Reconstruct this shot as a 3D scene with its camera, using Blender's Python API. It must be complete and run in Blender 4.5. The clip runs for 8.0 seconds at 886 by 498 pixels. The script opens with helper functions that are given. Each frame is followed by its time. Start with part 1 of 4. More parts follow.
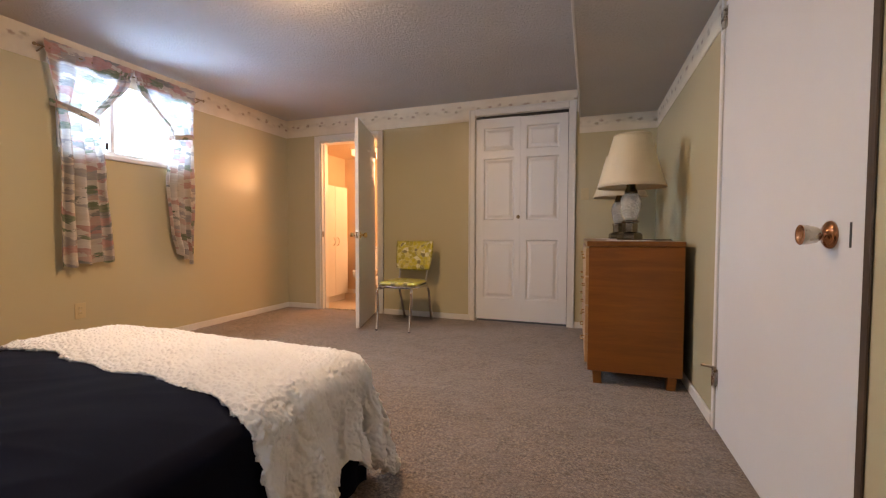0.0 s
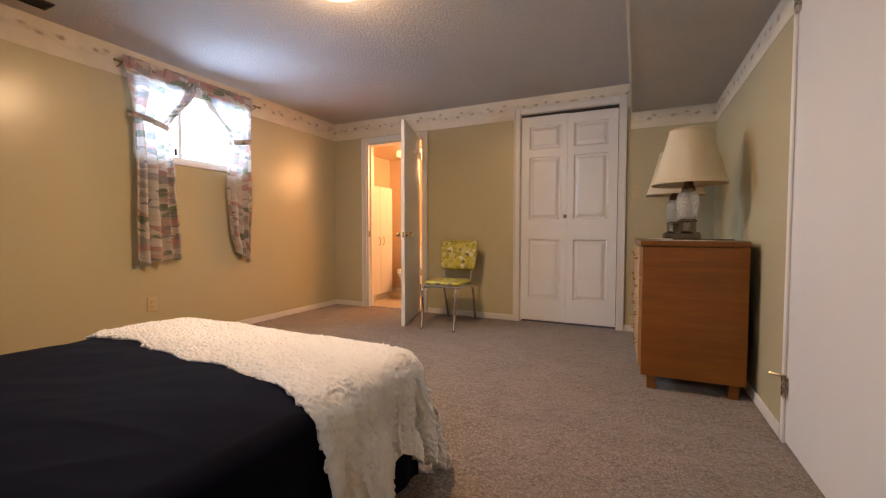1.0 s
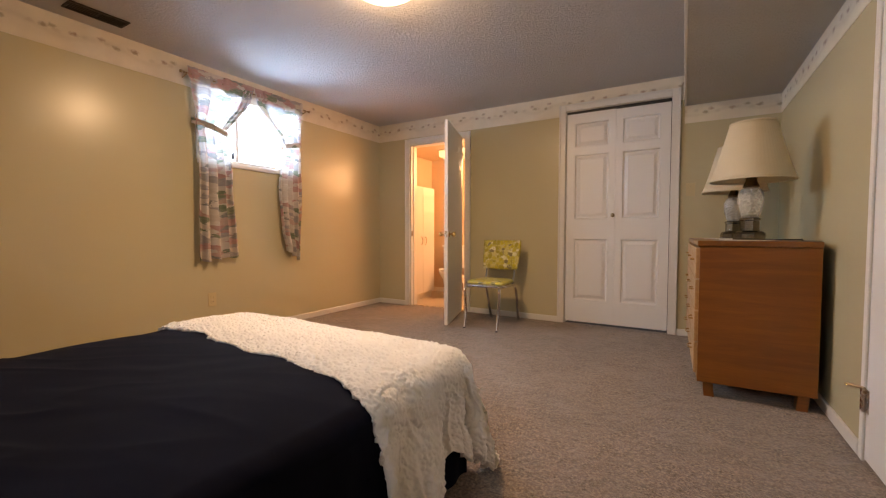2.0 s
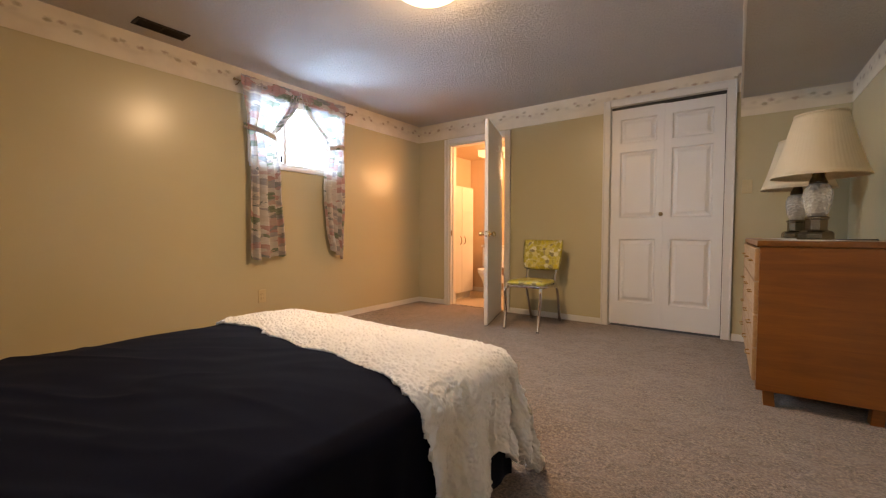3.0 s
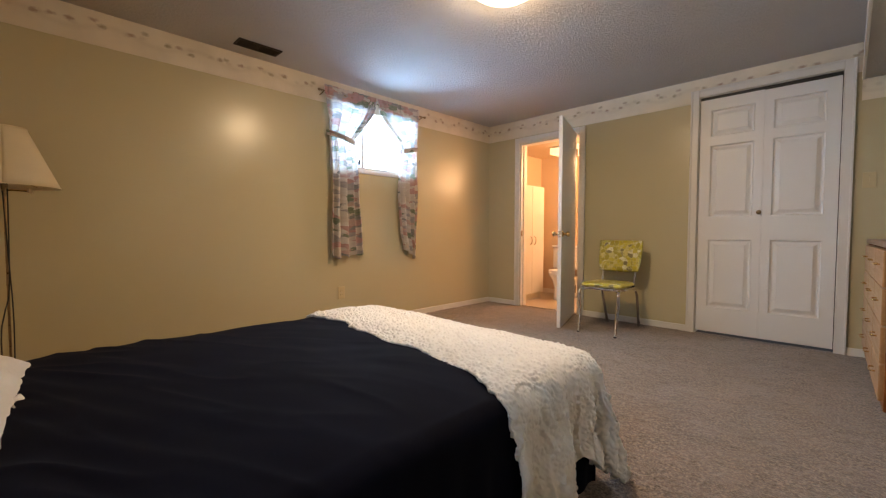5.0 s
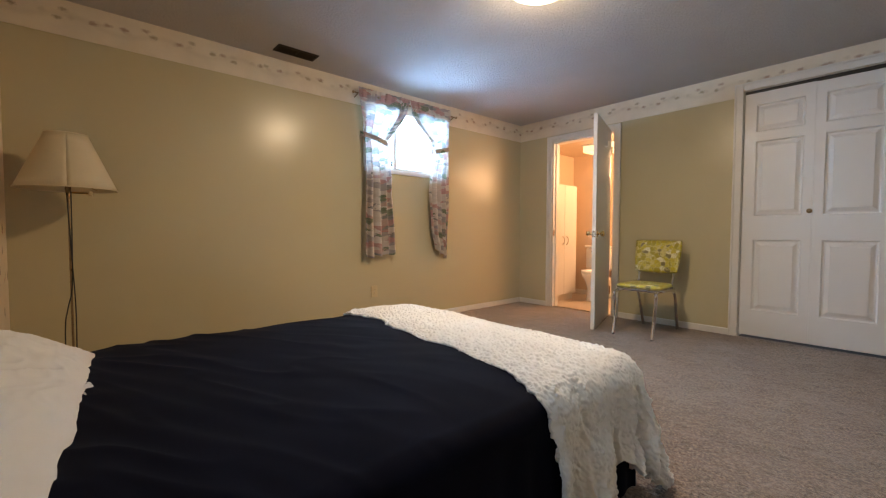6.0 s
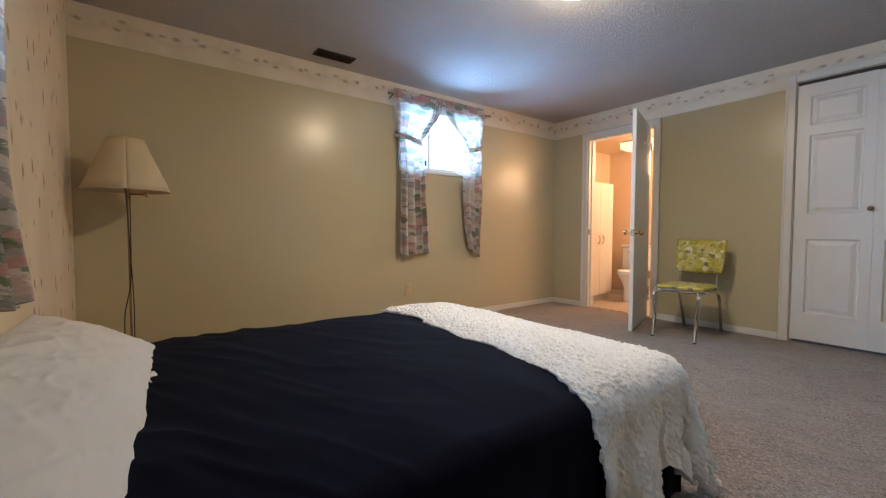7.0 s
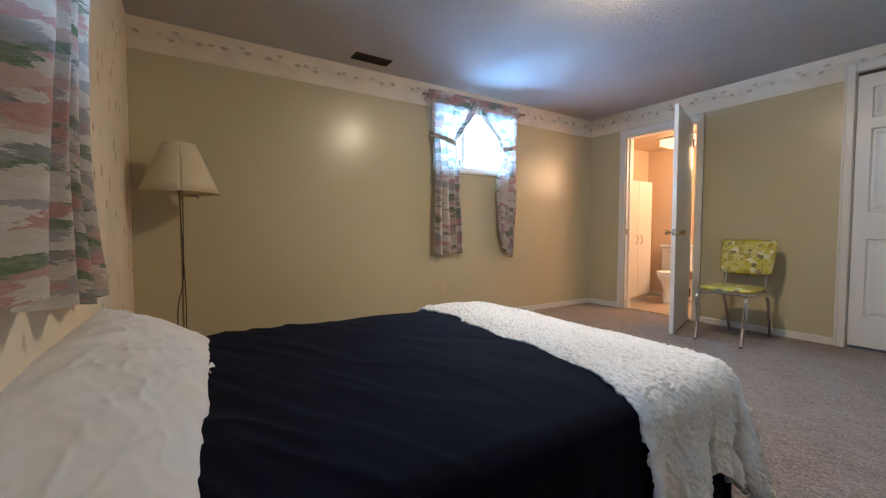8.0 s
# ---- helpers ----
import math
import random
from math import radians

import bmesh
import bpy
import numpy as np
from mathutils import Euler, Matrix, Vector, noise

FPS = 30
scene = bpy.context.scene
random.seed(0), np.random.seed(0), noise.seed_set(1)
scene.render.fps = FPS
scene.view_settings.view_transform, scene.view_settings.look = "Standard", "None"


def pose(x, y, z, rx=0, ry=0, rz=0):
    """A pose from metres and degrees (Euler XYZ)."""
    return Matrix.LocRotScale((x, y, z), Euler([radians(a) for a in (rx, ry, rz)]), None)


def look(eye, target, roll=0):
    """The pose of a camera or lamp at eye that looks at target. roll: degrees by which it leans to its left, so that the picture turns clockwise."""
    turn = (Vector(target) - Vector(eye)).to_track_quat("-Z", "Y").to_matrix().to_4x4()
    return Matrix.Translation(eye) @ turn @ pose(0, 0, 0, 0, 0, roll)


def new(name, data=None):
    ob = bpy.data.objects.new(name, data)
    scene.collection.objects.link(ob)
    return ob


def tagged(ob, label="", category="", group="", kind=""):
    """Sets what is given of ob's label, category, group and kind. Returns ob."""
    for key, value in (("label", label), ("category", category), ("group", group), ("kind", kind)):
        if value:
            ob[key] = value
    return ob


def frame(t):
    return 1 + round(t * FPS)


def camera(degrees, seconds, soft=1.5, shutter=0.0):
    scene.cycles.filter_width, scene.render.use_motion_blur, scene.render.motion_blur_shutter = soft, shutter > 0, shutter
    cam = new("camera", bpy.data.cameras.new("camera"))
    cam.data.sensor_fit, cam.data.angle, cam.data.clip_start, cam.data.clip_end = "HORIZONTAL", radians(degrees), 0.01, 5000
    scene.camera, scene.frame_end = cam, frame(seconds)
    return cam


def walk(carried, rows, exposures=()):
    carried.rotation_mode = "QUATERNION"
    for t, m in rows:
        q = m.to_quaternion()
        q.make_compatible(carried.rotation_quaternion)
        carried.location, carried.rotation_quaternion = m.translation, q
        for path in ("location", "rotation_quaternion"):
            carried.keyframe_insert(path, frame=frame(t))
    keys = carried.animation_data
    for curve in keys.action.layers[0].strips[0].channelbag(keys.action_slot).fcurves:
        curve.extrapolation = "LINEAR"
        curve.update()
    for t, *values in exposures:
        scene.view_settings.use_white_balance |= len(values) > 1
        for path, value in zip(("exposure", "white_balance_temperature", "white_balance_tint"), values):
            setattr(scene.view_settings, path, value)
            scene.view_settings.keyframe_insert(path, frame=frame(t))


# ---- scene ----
cam = camera(94.6, 8.0, soft=1.2)
PATH = [
    (0, (-0.0144, 0.0287, 0.9343), (-0.6815, 1.9127, 0.8574), 0.1),
    (0.5, (-0.0334, 0.0155, 0.9324), (-0.7912, 1.8646, 0.8543), 0.1),
    (1, (-0.0507, 0.0028, 0.9308), (-0.8998, 1.8128, 0.8535), 0.1),
    (1.5, (-0.0666, -0.0095, 0.9296), (-1.0015, 1.7561, 0.8516), 0.1),
    (3, (-0.1061, -0.0458, 0.9273), (-1.2729, 1.5769, 0.8473), 0.1),
    (3.5, (-0.1170, -0.0582, 0.9269), (-1.3491, 1.5149, 0.8459), 0.1),
    (4, (-0.1269, -0.0711, 0.9266), (-1.4211, 1.4514, 0.8466), 0.1),
    (4.5, (-0.1359, -0.0846, 0.9264), (-1.4900, 1.3855, 0.8466), 0.1),
    (6, (-0.1588, -0.1301, 0.9258), (-1.6594, 1.1880, 0.8447), 0.1),
    (6.5, (-0.1654, -0.1475, 0.9255), (-1.7122, 1.1181, 0.8425), 0.1),
    (7, (-0.1717, -0.1664, 0.9251), (-1.7650, 1.0394, 0.8390), 0.1),
    (7.5, (-0.1777, -0.1868, 0.9246), (-1.8160, 0.9583, 0.8384), 0.1),
    (8, (-0.1835, -0.2089, 0.9238), (-1.8603, 0.8783, 0.8360), 0.1),
]
EXPO = [(0.0, -0.06, 8150, 26), (0.5, -0.06, 8400, 27), (1.0, -0.06, 8720, 28), (1.5, -0.05, 8950, 28), (3.0, -0.03, 8707, 23), (3.5, -0.03, 8546, 21),
        (4.0, -0.03, 8438, 20), (4.5, -0.04, 7990, 19), (6.0, -0.06, 6850, 14), (6.5, -0.07, 6420, 13), (7.0, -0.08, 6080, 12), (7.5, -0.08, 5850, 11), (8.0, -0.08, 5780, 11)]

walk(cam, [(t, look(eye, target, roll)) for t, eye, target, roll in PATH], exposures=EXPO)

# ---- light ----
scene.view_settings.exposure = 0.0
world = bpy.data.worlds.new("world")
scene.world = world
world.use_nodes = True
_sky = world.node_tree.nodes.new("ShaderNodeTexSky")
_sky.sky_type = 'NISHITA'
_sky.sun_disc = False
_sky.sun_elevation = radians(40)
_sky.sun_rotation = radians(200)
world.node_tree.links.new(_sky.outputs[0], world.node_tree.nodes["Background"].inputs[0])
world.node_tree.nodes["Background"].inputs[1].default_value = 0.12

# room limits
XW, XR, YS, YN, ZC = -3.585, 0.57, -0.465, 4.245, 2.33
SOFX, SOFZ = -0.105, 2.06
TH = 0.13


def lamp_point(name, where, watts, colour, radius):
    d = bpy.data.lights.new(name, 'POINT')
    d.energy, d.color, d.shadow_soft_size = watts, colour, radius
    ob = new(name, d)
    ob.matrix_basis = pose(*where)
    return ob


def lamp_area(name, where, turn, sx, sy, watts, colour, spread=180):
    d = bpy.data.lights.new(name, 'AREA')
    d.shape, d.size, d.size_y, d.energy, d.color = 'RECTANGLE', sx, sy, watts, colour
    d.spread = radians(spread)
    ob = new(name, d)
    ob.matrix_basis = pose(*where, *turn)
    return ob


WARM = (1.0, 0.785, 0.51)
ORANGE = (1.0, 0.59, 0.30)
DAY = (0.37, 0.67, 1.0)
lamp_point("ceiling_bulb", (-1.555, 1.815, 2.262), 23, WARM, 0.06)
_down = lamp_area("ceiling_bowl_light", (-1.555, 1.815, 2.232), (0, 0, 0), 0.2, 0.2, 25, WARM)
_down.data.shape = 'DISK'
lamp_point("bathroom_bulb", (-2.27, 5.03, 1.93), 115, ORANGE, 0.38)
lamp_area("window_well_bounce", (XW - 0.27, 2.432, 1.76), (0, -131, 0), 0.48, 1.04, 62, (0.30, 0.58, 1.0), 150)
lamp_area("window_sky", (XW - 0.33, 2.432, 1.94), (0, -54, 0), 0.66, 1.06, 50, DAY, 105)
lamp_area("window_daylight_south", (-1.01, YS - 0.33, 1.72), (68, 0, 0), 1.18, 0.74, 11, DAY, 150)

# ---- materials ----


class Nodes:
    """A small builder for node materials."""

    def __init__(self, name):
        self.mat = bpy.data.materials.new(name)
        self.mat.use_nodes = True
        self.t = self.mat.node_tree
        self.b = self.t.nodes["Principled BSDF"]
        self.out = self.t.nodes["Material Output"]

    def n(self, kind, **values):
        node = self.t.nodes.new("ShaderNode" + kind)
        for k, v in values.items():
            setattr(node, k, v)
        return node

    def link(self, a, b):
        self.t.links.new(a, b)

    def put(self, sock, v):
        if isinstance(v, (int, float)):
            sock.default_value = v
        elif isinstance(v, tuple):
            sock.default_value = (*v, 1.0) if len(v) == 3 and sock.type == 'RGBA' else v
        else:
            self.link(v, sock)

    def coords(self, scale=(1, 1, 1), generated="Object", rot=(0, 0, 0), loc=(0, 0, 0)):
        c = self.n("TexCoord")
        m = self.n("Mapping")
        m.inputs["Scale"].default_value = scale
        m.inputs["Rotation"].default_value = rot
        m.inputs["Location"].default_value = loc
        self.link(c.outputs[generated], m.inputs[0])
        return m.outputs[0]

    def noise(self, vec, scale, detail=4, rough=0.55, dist=0.0):
        k = self.n("TexNoise")
        self.link(vec, k.inputs["Vector"])
        k.inputs["Scale"].default_value, k.inputs["Detail"].default_value = scale, detail
        k.inputs["Roughness"].default_value, k.inputs["Distortion"].default_value = rough, dist
        return k.outputs["Fac"]

    def voronoi(self, vec, scale, feature='F1', out="Distance", rand=1.0):
        k = self.n("TexVoronoi", feature=feature)
        self.link(vec, k.inputs["Vector"])
        k.inputs["Scale"].default_value = scale
        k.inputs["Randomness"].default_value = rand
        return k.outputs[out]

    def ramp(self, fac, stops, mode='LINEAR'):
        k = self.n("ValToRGB")
        k.color_ramp.interpolation = mode
        e = k.color_ramp.elements
        while len(e) < len(stops):
            e.new(0.5)
        for i, (p, c) in enumerate(stops):
            e[i].position, e[i].color = p, ((c, c, c, 1) if isinstance(c, (int, float)) else (*c, 1))
        self.link(fac, k.inputs[0])
        return k.outputs[0]

    def math(self, op, a, b=0.0, c=0.0):
        k = self.n("Math", operation=op)
        self.put(k.inputs[0], a)
        self.put(k.inputs[1], b)
        self.put(k.inputs[2], c)
        return k.outputs[0]

    def mix(self, fac, a, b, blend='MIX'):
        k = self.n("Mix", data_type='RGBA', blend_type=blend)
        self.put(k.inputs[0], fac)
        self.put(k.inputs[6], a)
        self.put(k.inputs[7], b)
        return k.outputs[2]

    def bump(self, height, strength, distance, normal=None):
        k = self.n("Bump")
        k.inputs["Strength"].default_value, k.inputs["Distance"].default_value = strength, distance
        self.link(height, k.inputs["Height"])
        if normal is not None:
            self.link(normal, k.inputs["Normal"])
        self.link(k.outputs[0], self.b.inputs["Normal"])
        return k.outputs[0]

    def base(self, colour=None, rough=None, metal=None, **more):
        if colour is not None:
            self.put(self.b.inputs["Base Color"], colour)
        if rough is not None:
            self.put(self.b.inputs["Roughness"], rough)
        if metal is not None:
            self.put(self.b.inputs["Metallic"], metal)
        for k, v in more.items():
            self.put(self.b.inputs[k.replace("_", " ")], v)
        return self


def paint(name, colour, rough=0.4, grain=260, relief=0.12, vary=0.06, depth=0.001, spec=0.5):
    m = Nodes(name)
    v = m.coords()
    big = m.noise(v, 1.7, 3)
    fine = m.noise(v, grain * 0.25, 2)
    dark = tuple(c * (1 - vary) for c in colour)
    light = tuple(min(1, c * (1 + vary)) for c in colour)
    m.base(m.ramp(big, [(0.1, dark), (0.9, light)]), m.ramp(m.noise(v, 9, 3), [(0.05, rough * 0.85), (0.95, min(1, rough * 1.12))]))
    m.b.inputs["Specular IOR Level"].default_value = spec
    m.bump(fine, relief * 0.5, depth)
    return m.mat


def metal(name, colour, rough=0.2):
    m = Nodes(name)
    v = m.coords()
    m.base(colour, m.ramp(m.noise(v, 40, 4), [(0.3, rough * 0.7), (0.75, rough * 1.6)]), 1.0)
    return m.mat


def wood(name, dark, light, along=2, rough=0.4, scale=1.0):
    m = Nodes(name)
    sc = [14 * scale, 14 * scale, 14 * scale]
    sc[along] = 1.1 * scale
    v = m.coords(tuple(sc))
    g = m.noise(v, 2.2, 6, 0.62, 0.9)
    sc2 = [90.0, 90.0, 90.0]
    sc2[along] = 3.0
    pores = m.noise(m.coords(tuple(sc2)), 3.0, 3)
    big = m.noise(m.coords((1, 1, 1)), 2.4, 3)
    mid = tuple((a + b) / 2 for a, b in zip(dark, light))
    c = m.ramp(g, [(0.25, dark), (0.5, mid), (0.75, light)])
    c = m.mix(m.ramp(pores, [(0.35, 0.35), (0.55, 0.0)]), c, dark)
    c = m.mix(m.ramp(big, [(0.35, 0.3), (0.65, 0.0)]), c, dark)
    m.base(c, m.ramp(g, [(0.2, rough * 1.15), (0.8, rough * 0.85)]))
    m.bump(pores, 0.12, 0.0006)
    return m.mat


def wall_material():
    m = Nodes("olive_beige_satin_paint")
    v = m.coords()
    c = m.ramp(m.noise(v, 0.9, 1), [(0.1, (0.50, 0.435, 0.275)), (0.9, (0.555, 0.485, 0.31))])
    roll = m.noise(v, 38, 2)
    m.base(c, 0.27)
    m.b.inputs["Specular IOR Level"].default_value = 0.5
    m.bump(roll, 0.04, 0.0012)
    return m.mat


def ceiling_material():
    m = Nodes("white_stippled_ceiling")
    v = m.coords()
    c = m.ramp(m.noise(v, 1.1, 3), [(0.3, (0.47, 0.45, 0.43)), (0.7, (0.53, 0.51, 0.49))])
    m.base(c, 0.85)
    blobs = m.ramp(m.noise(v, 62, 4, 0.6), [(0.42, 0.0), (0.62, 1.0)])
    m.bump(blobs, 0.6, 0.006)
    return m.mat


def carpet_material():
    m = Nodes("taupe_cut_pile_carpet")
    v = m.coords()
    tuft = m.noise(v, 95, 4, 0.7)
    mid = m.noise(v, 42, 4, 0.7)
    big = m.noise(v, 2.1, 4, 0.6)
    c = m.ramp(tuft, [(0.36, (0.066, 0.045, 0.034)), (0.5, (0.212, 0.152, 0.115)), (0.63, (0.40, 0.298, 0.230))])
    c = m.mix(m.ramp(mid, [(0.32, 0.7), (0.52, 0.0)]), c, (0.12, 0.093, 0.078))
    c = m.mix(m.ramp(big, [(0.35, 0.40), (0.60, 0.0)]), c, (0.15, 0.117, 0.098))
    brushed = m.noise(m.coords((1, 1.6, 1), rot=(0, 0, 0.6)), 5.5, 5, 0.65, 0.6)
    c = m.mix(m.ramp(brushed, [(0.42, 0.0), (0.66, 0.45)]), c, (0.30, 0.23, 0.19))
    m.base(c, 0.95, Specular_IOR_Level=0.12, Sheen_Weight=0.25, Sheen_Roughness=0.6)
    h = m.math('ADD', m.math('MULTIPLY', tuft, 0.5), mid)
    m.bump(h, 0.9, 0.010)
    return m.mat


def run_coord(m):
    """Along the wall (x or y) and up."""
    c = m.n("TexCoord")
    sep = m.n("SeparateXYZ")
    m.link(c.outputs["Object"], sep.inputs[0])
    u = m.math('ADD', sep.outputs[0], sep.outputs[1])
    return u, sep.outputs[2]


def border_material(name, zlow, zhigh):
    """Cream wallpaper border with a band of small blossoms and leaves."""
    m = Nodes(name)
    u, z = run_coord(m)
    height = zhigh - zlow
    v = m.math('DIVIDE', m.math('SUBTRACT', z, zlow), height)
    vec = m.n("CombineXYZ")
    m.link(u, vec.inputs[0])
    m.link(z, vec.inputs[1])
    c = m.ramp(m.noise(vec.outputs[0], 5, 4), [(0.35, (0.68, 0.60, 0.475)), (0.65, (0.75, 0.67, 0.54))])
    for k, (period, shift, low, strong) in enumerate(((0.173, 0.0, 0.52, 0.85), (0.241, 0.09, 0.66, 0.7), (0.131, 0.05, 0.58, 0.22))):
        cell = m.math('DIVIDE', m.math('ADD', u, shift + 20.0), period)
        i = m.math('FLOOR', cell)
        wn = m.n("TexWhiteNoise", noise_dimensions='1D')
        m.link(m.math('ADD', i, 3.7 * k), wn.inputs["W"])
        rnd = m.n("SeparateColor")
        m.link(wn.outputs["Color"], rnd.inputs[0])
        du = m.math('MULTIPLY', m.math('SUBTRACT', m.math('SUBTRACT', cell, i), m.math('MULTIPLY_ADD', rnd.outputs[0], 0.5, 0.25)), period)
        dv = m.math('MULTIPLY', m.math('SUBTRACT', v, m.math('MULTIPLY_ADD', rnd.outputs[1], 0.16, low - 0.08)), height)
        d = m.math('SQRT', m.math('ADD', m.math('POWER', m.math('DIVIDE', du, 0.031), 2.0), m.math('POWER', m.math('DIVIDE', dv, 0.019), 2.0)))
        d = m.math('ADD', d, m.math('MULTIPLY', m.math('SUBTRACT', m.noise(vec.outputs[0], 55, 3, 0.6), 0.5), 1.5))
        spot = m.math('MULTIPLY', m.ramp(d, [(0.25, 1.0), (0.95, 0.0)]), strong)
        tint = m.ramp(rnd.outputs[2], [(0.4, (0.36, 0.23, 0.17)), (0.6, (0.33, 0.27, 0.17))])
        c = m.mix(spot, c, tint)
    stem = m.math('ABSOLUTE', m.math('SUBTRACT', v, m.math('MULTIPLY_ADD', m.math('SINE', m.math('MULTIPLY', u, 13.0)), 0.12, 0.5)))
    c = m.mix(m.math('MULTIPLY', m.ramp(stem, [(0.02, 1.0), (0.12, 0.0)]), 0.16), c, (0.42, 0.34, 0.24))
    edge = m.ramp(v, [(0.0, 0.5), (0.05, 0.5), (0.06, 0.0), (1.0, 0.0)], 'CONSTANT')
    c = m.mix(m.math('MULTIPLY', edge, 0.2), c, (0.6, 0.52, 0.40))
    m.base(c, 0.6)
    m.bump(m.noise(vec.outputs[0], 150, 2), 0.1, 0.0008)
    return m.mat


def wallpaper_material():
    """Cream wallpaper with scattered small sprigs."""
    m = Nodes("cream_sprig_wallpaper")
    u, z = run_coord(m)
    vec = m.n("CombineXYZ")
    m.link(u, vec.inputs[0])
    m.link(m.math('MULTIPLY', z, 0.62), vec.inputs[1])
    warp = m.noise(vec.outputs[0], 26, 2)
    d = m.math('ADD', m.voronoi(vec.outputs[0], 11.5, rand=0.85), m.math('MULTIPLY', m.math('SUBTRACT', warp, 0.5), 0.55))
    spot = m.ramp(d, [(0.15, 1.0), (0.24, 0.0)])
    pick = m.noise(vec.outputs[0], 19, 1)
    col = m.ramp(pick, [(0.40, (0.30, 0.22, 0.12)), (0.5, (0.24, 0.23, 0.12)), (0.58, (0.42, 0.15, 0.10))])
    c = m.ramp(m.noise(vec.outputs[0], 3, 4), [(0.35, (0.68, 0.57, 0.42)), (0.65, (0.76, 0.655, 0.50))])
    c = m.mix(m.math('MULTIPLY', spot, 0.9), c, col)
    m.base(c, 0.6)
    m.bump(m.noise(vec.outputs[0], 150, 2), 0.1, 0.0008)
    return m.mat


def curtain_material():
    """Thin cotton with broad brushed strokes of rose, sage, grey and cream; light shines through."""
    m = Nodes("painterly_print_cotton")
    cm = m.n("TexCoord")
    mp = m.n("Mapping")
    mp.inputs["Scale"].default_value = (8.0, 25.0, 1.0)
    mp.inputs["Rotation"].default_value = (0, 0, 0.34)
    m.link(cm.outputs["UV"], mp.inputs[0])
    v = mp.outputs[0]
    nz = m.n("TexNoise")
    m.link(v, nz.inputs["Vector"])
    nz.inputs["Scale"].default_value = 1.6
    warp = m.n("VectorMath", operation='MULTIPLY_ADD')
    m.link(nz.outputs["Color"], warp.inputs[0])
    warp.inputs[1].default_value = (1.3, 1.1, 0.0)
    m.link(v, warp.inputs[2])
    frayed = m.n("TexNoise")
    m.link(v, frayed.inputs["Vector"])
    frayed.inputs["Scale"].default_value, frayed.inputs["Detail"].default_value = 7.0, 4.0
    brush = m.n("VectorMath", operation='MULTIPLY_ADD')
    m.link(frayed.outputs["Color"], brush.inputs[0])
    brush.inputs[1].default_value = (0.9, 0.35, 0.0)
    m.link(warp.outputs[0], brush.inputs[2])
    vv = m.n("TexVoronoi", feature='F1')
    m.link(brush.outputs[0], vv.inputs["Vector"])
    vv.inputs["Scale"].default_value = 0.85
    sep = m.n("SeparateColor")
    m.link(vv.outputs["Color"], sep.inputs[0])
    c = m.ramp(sep.outputs[0], [(0.0, (0.66, 0.61, 0.55)), (0.16, (0.34, 0.32, 0.33)), (0.28, (0.50, 0.25, 0.23)), (0.42, (0.64, 0.57, 0.50)),
                                (0.58, (0.10, 0.17, 0.08)), (0.68, (0.58, 0.38, 0.33)), (0.78, (0.72, 0.68, 0.63)), (0.91, (0.19, 0.21, 0.21))], 'CONSTANT')
    wash = m.noise(v, 2.6, 5, 0.65)
    c = m.mix(m.ramp(wash, [(0.40, 0.0), (0.68, 0.42)]), c, (0.60, 0.52, 0.44))
    streak = m.noise(m.coords((9.0, 70.0, 1.0), "UV"), 1.0, 4, 0.7)
    c = m.mix(m.ramp(streak, [(0.45, 0.0), (0.65, 0.22)]), c, (0.34, 0.32, 0.28))
    weave = m.noise(m.coords((1, 1, 1)), 420, 2)
    m.base(c, 0.85, Specular_IOR_Level=0.1)
    m.bump(weave, 0.15, 0.0006)
    tr = m.n("BsdfTranslucent")
    m.link(m.mix(0.4, c, (0.72, 0.72, 0.70)), tr.inputs[0])
    mx = m.n("MixShader")
    mx.inputs[0].default_value = 0.28
    m.link(m.b.outputs[0], mx.inputs[1])
    m.link(tr.outputs[0], mx.inputs[2])
    m.link(mx.outputs[0], m.out.inputs[0])
    return m.mat


def cloth(name, colour, rough=0.9, weave=300, relief=0.2, vary=0.12, sheen=0.2, wr=0.0, spec=0.2):
    m = Nodes(name)
    v = m.coords()
    c = m.ramp(m.noise(v, 3.0, 4), [(0.3, tuple(k * (1 - vary) for k in colour)), (0.7, tuple(min(1, k * (1 + vary)) for k in colour))])
    m.base(c, rough, Specular_IOR_Level=spec, Sheen_Weight=sheen)
    n1 = m.bump(m.noise(v, weave, 2), relief, 0.0012)
    if wr:
        m.bump(m.noise(m.coords((1, 2.2, 1)), 9, 4, 0.55, 0.8), wr, 0.02, n1)
    return m.mat


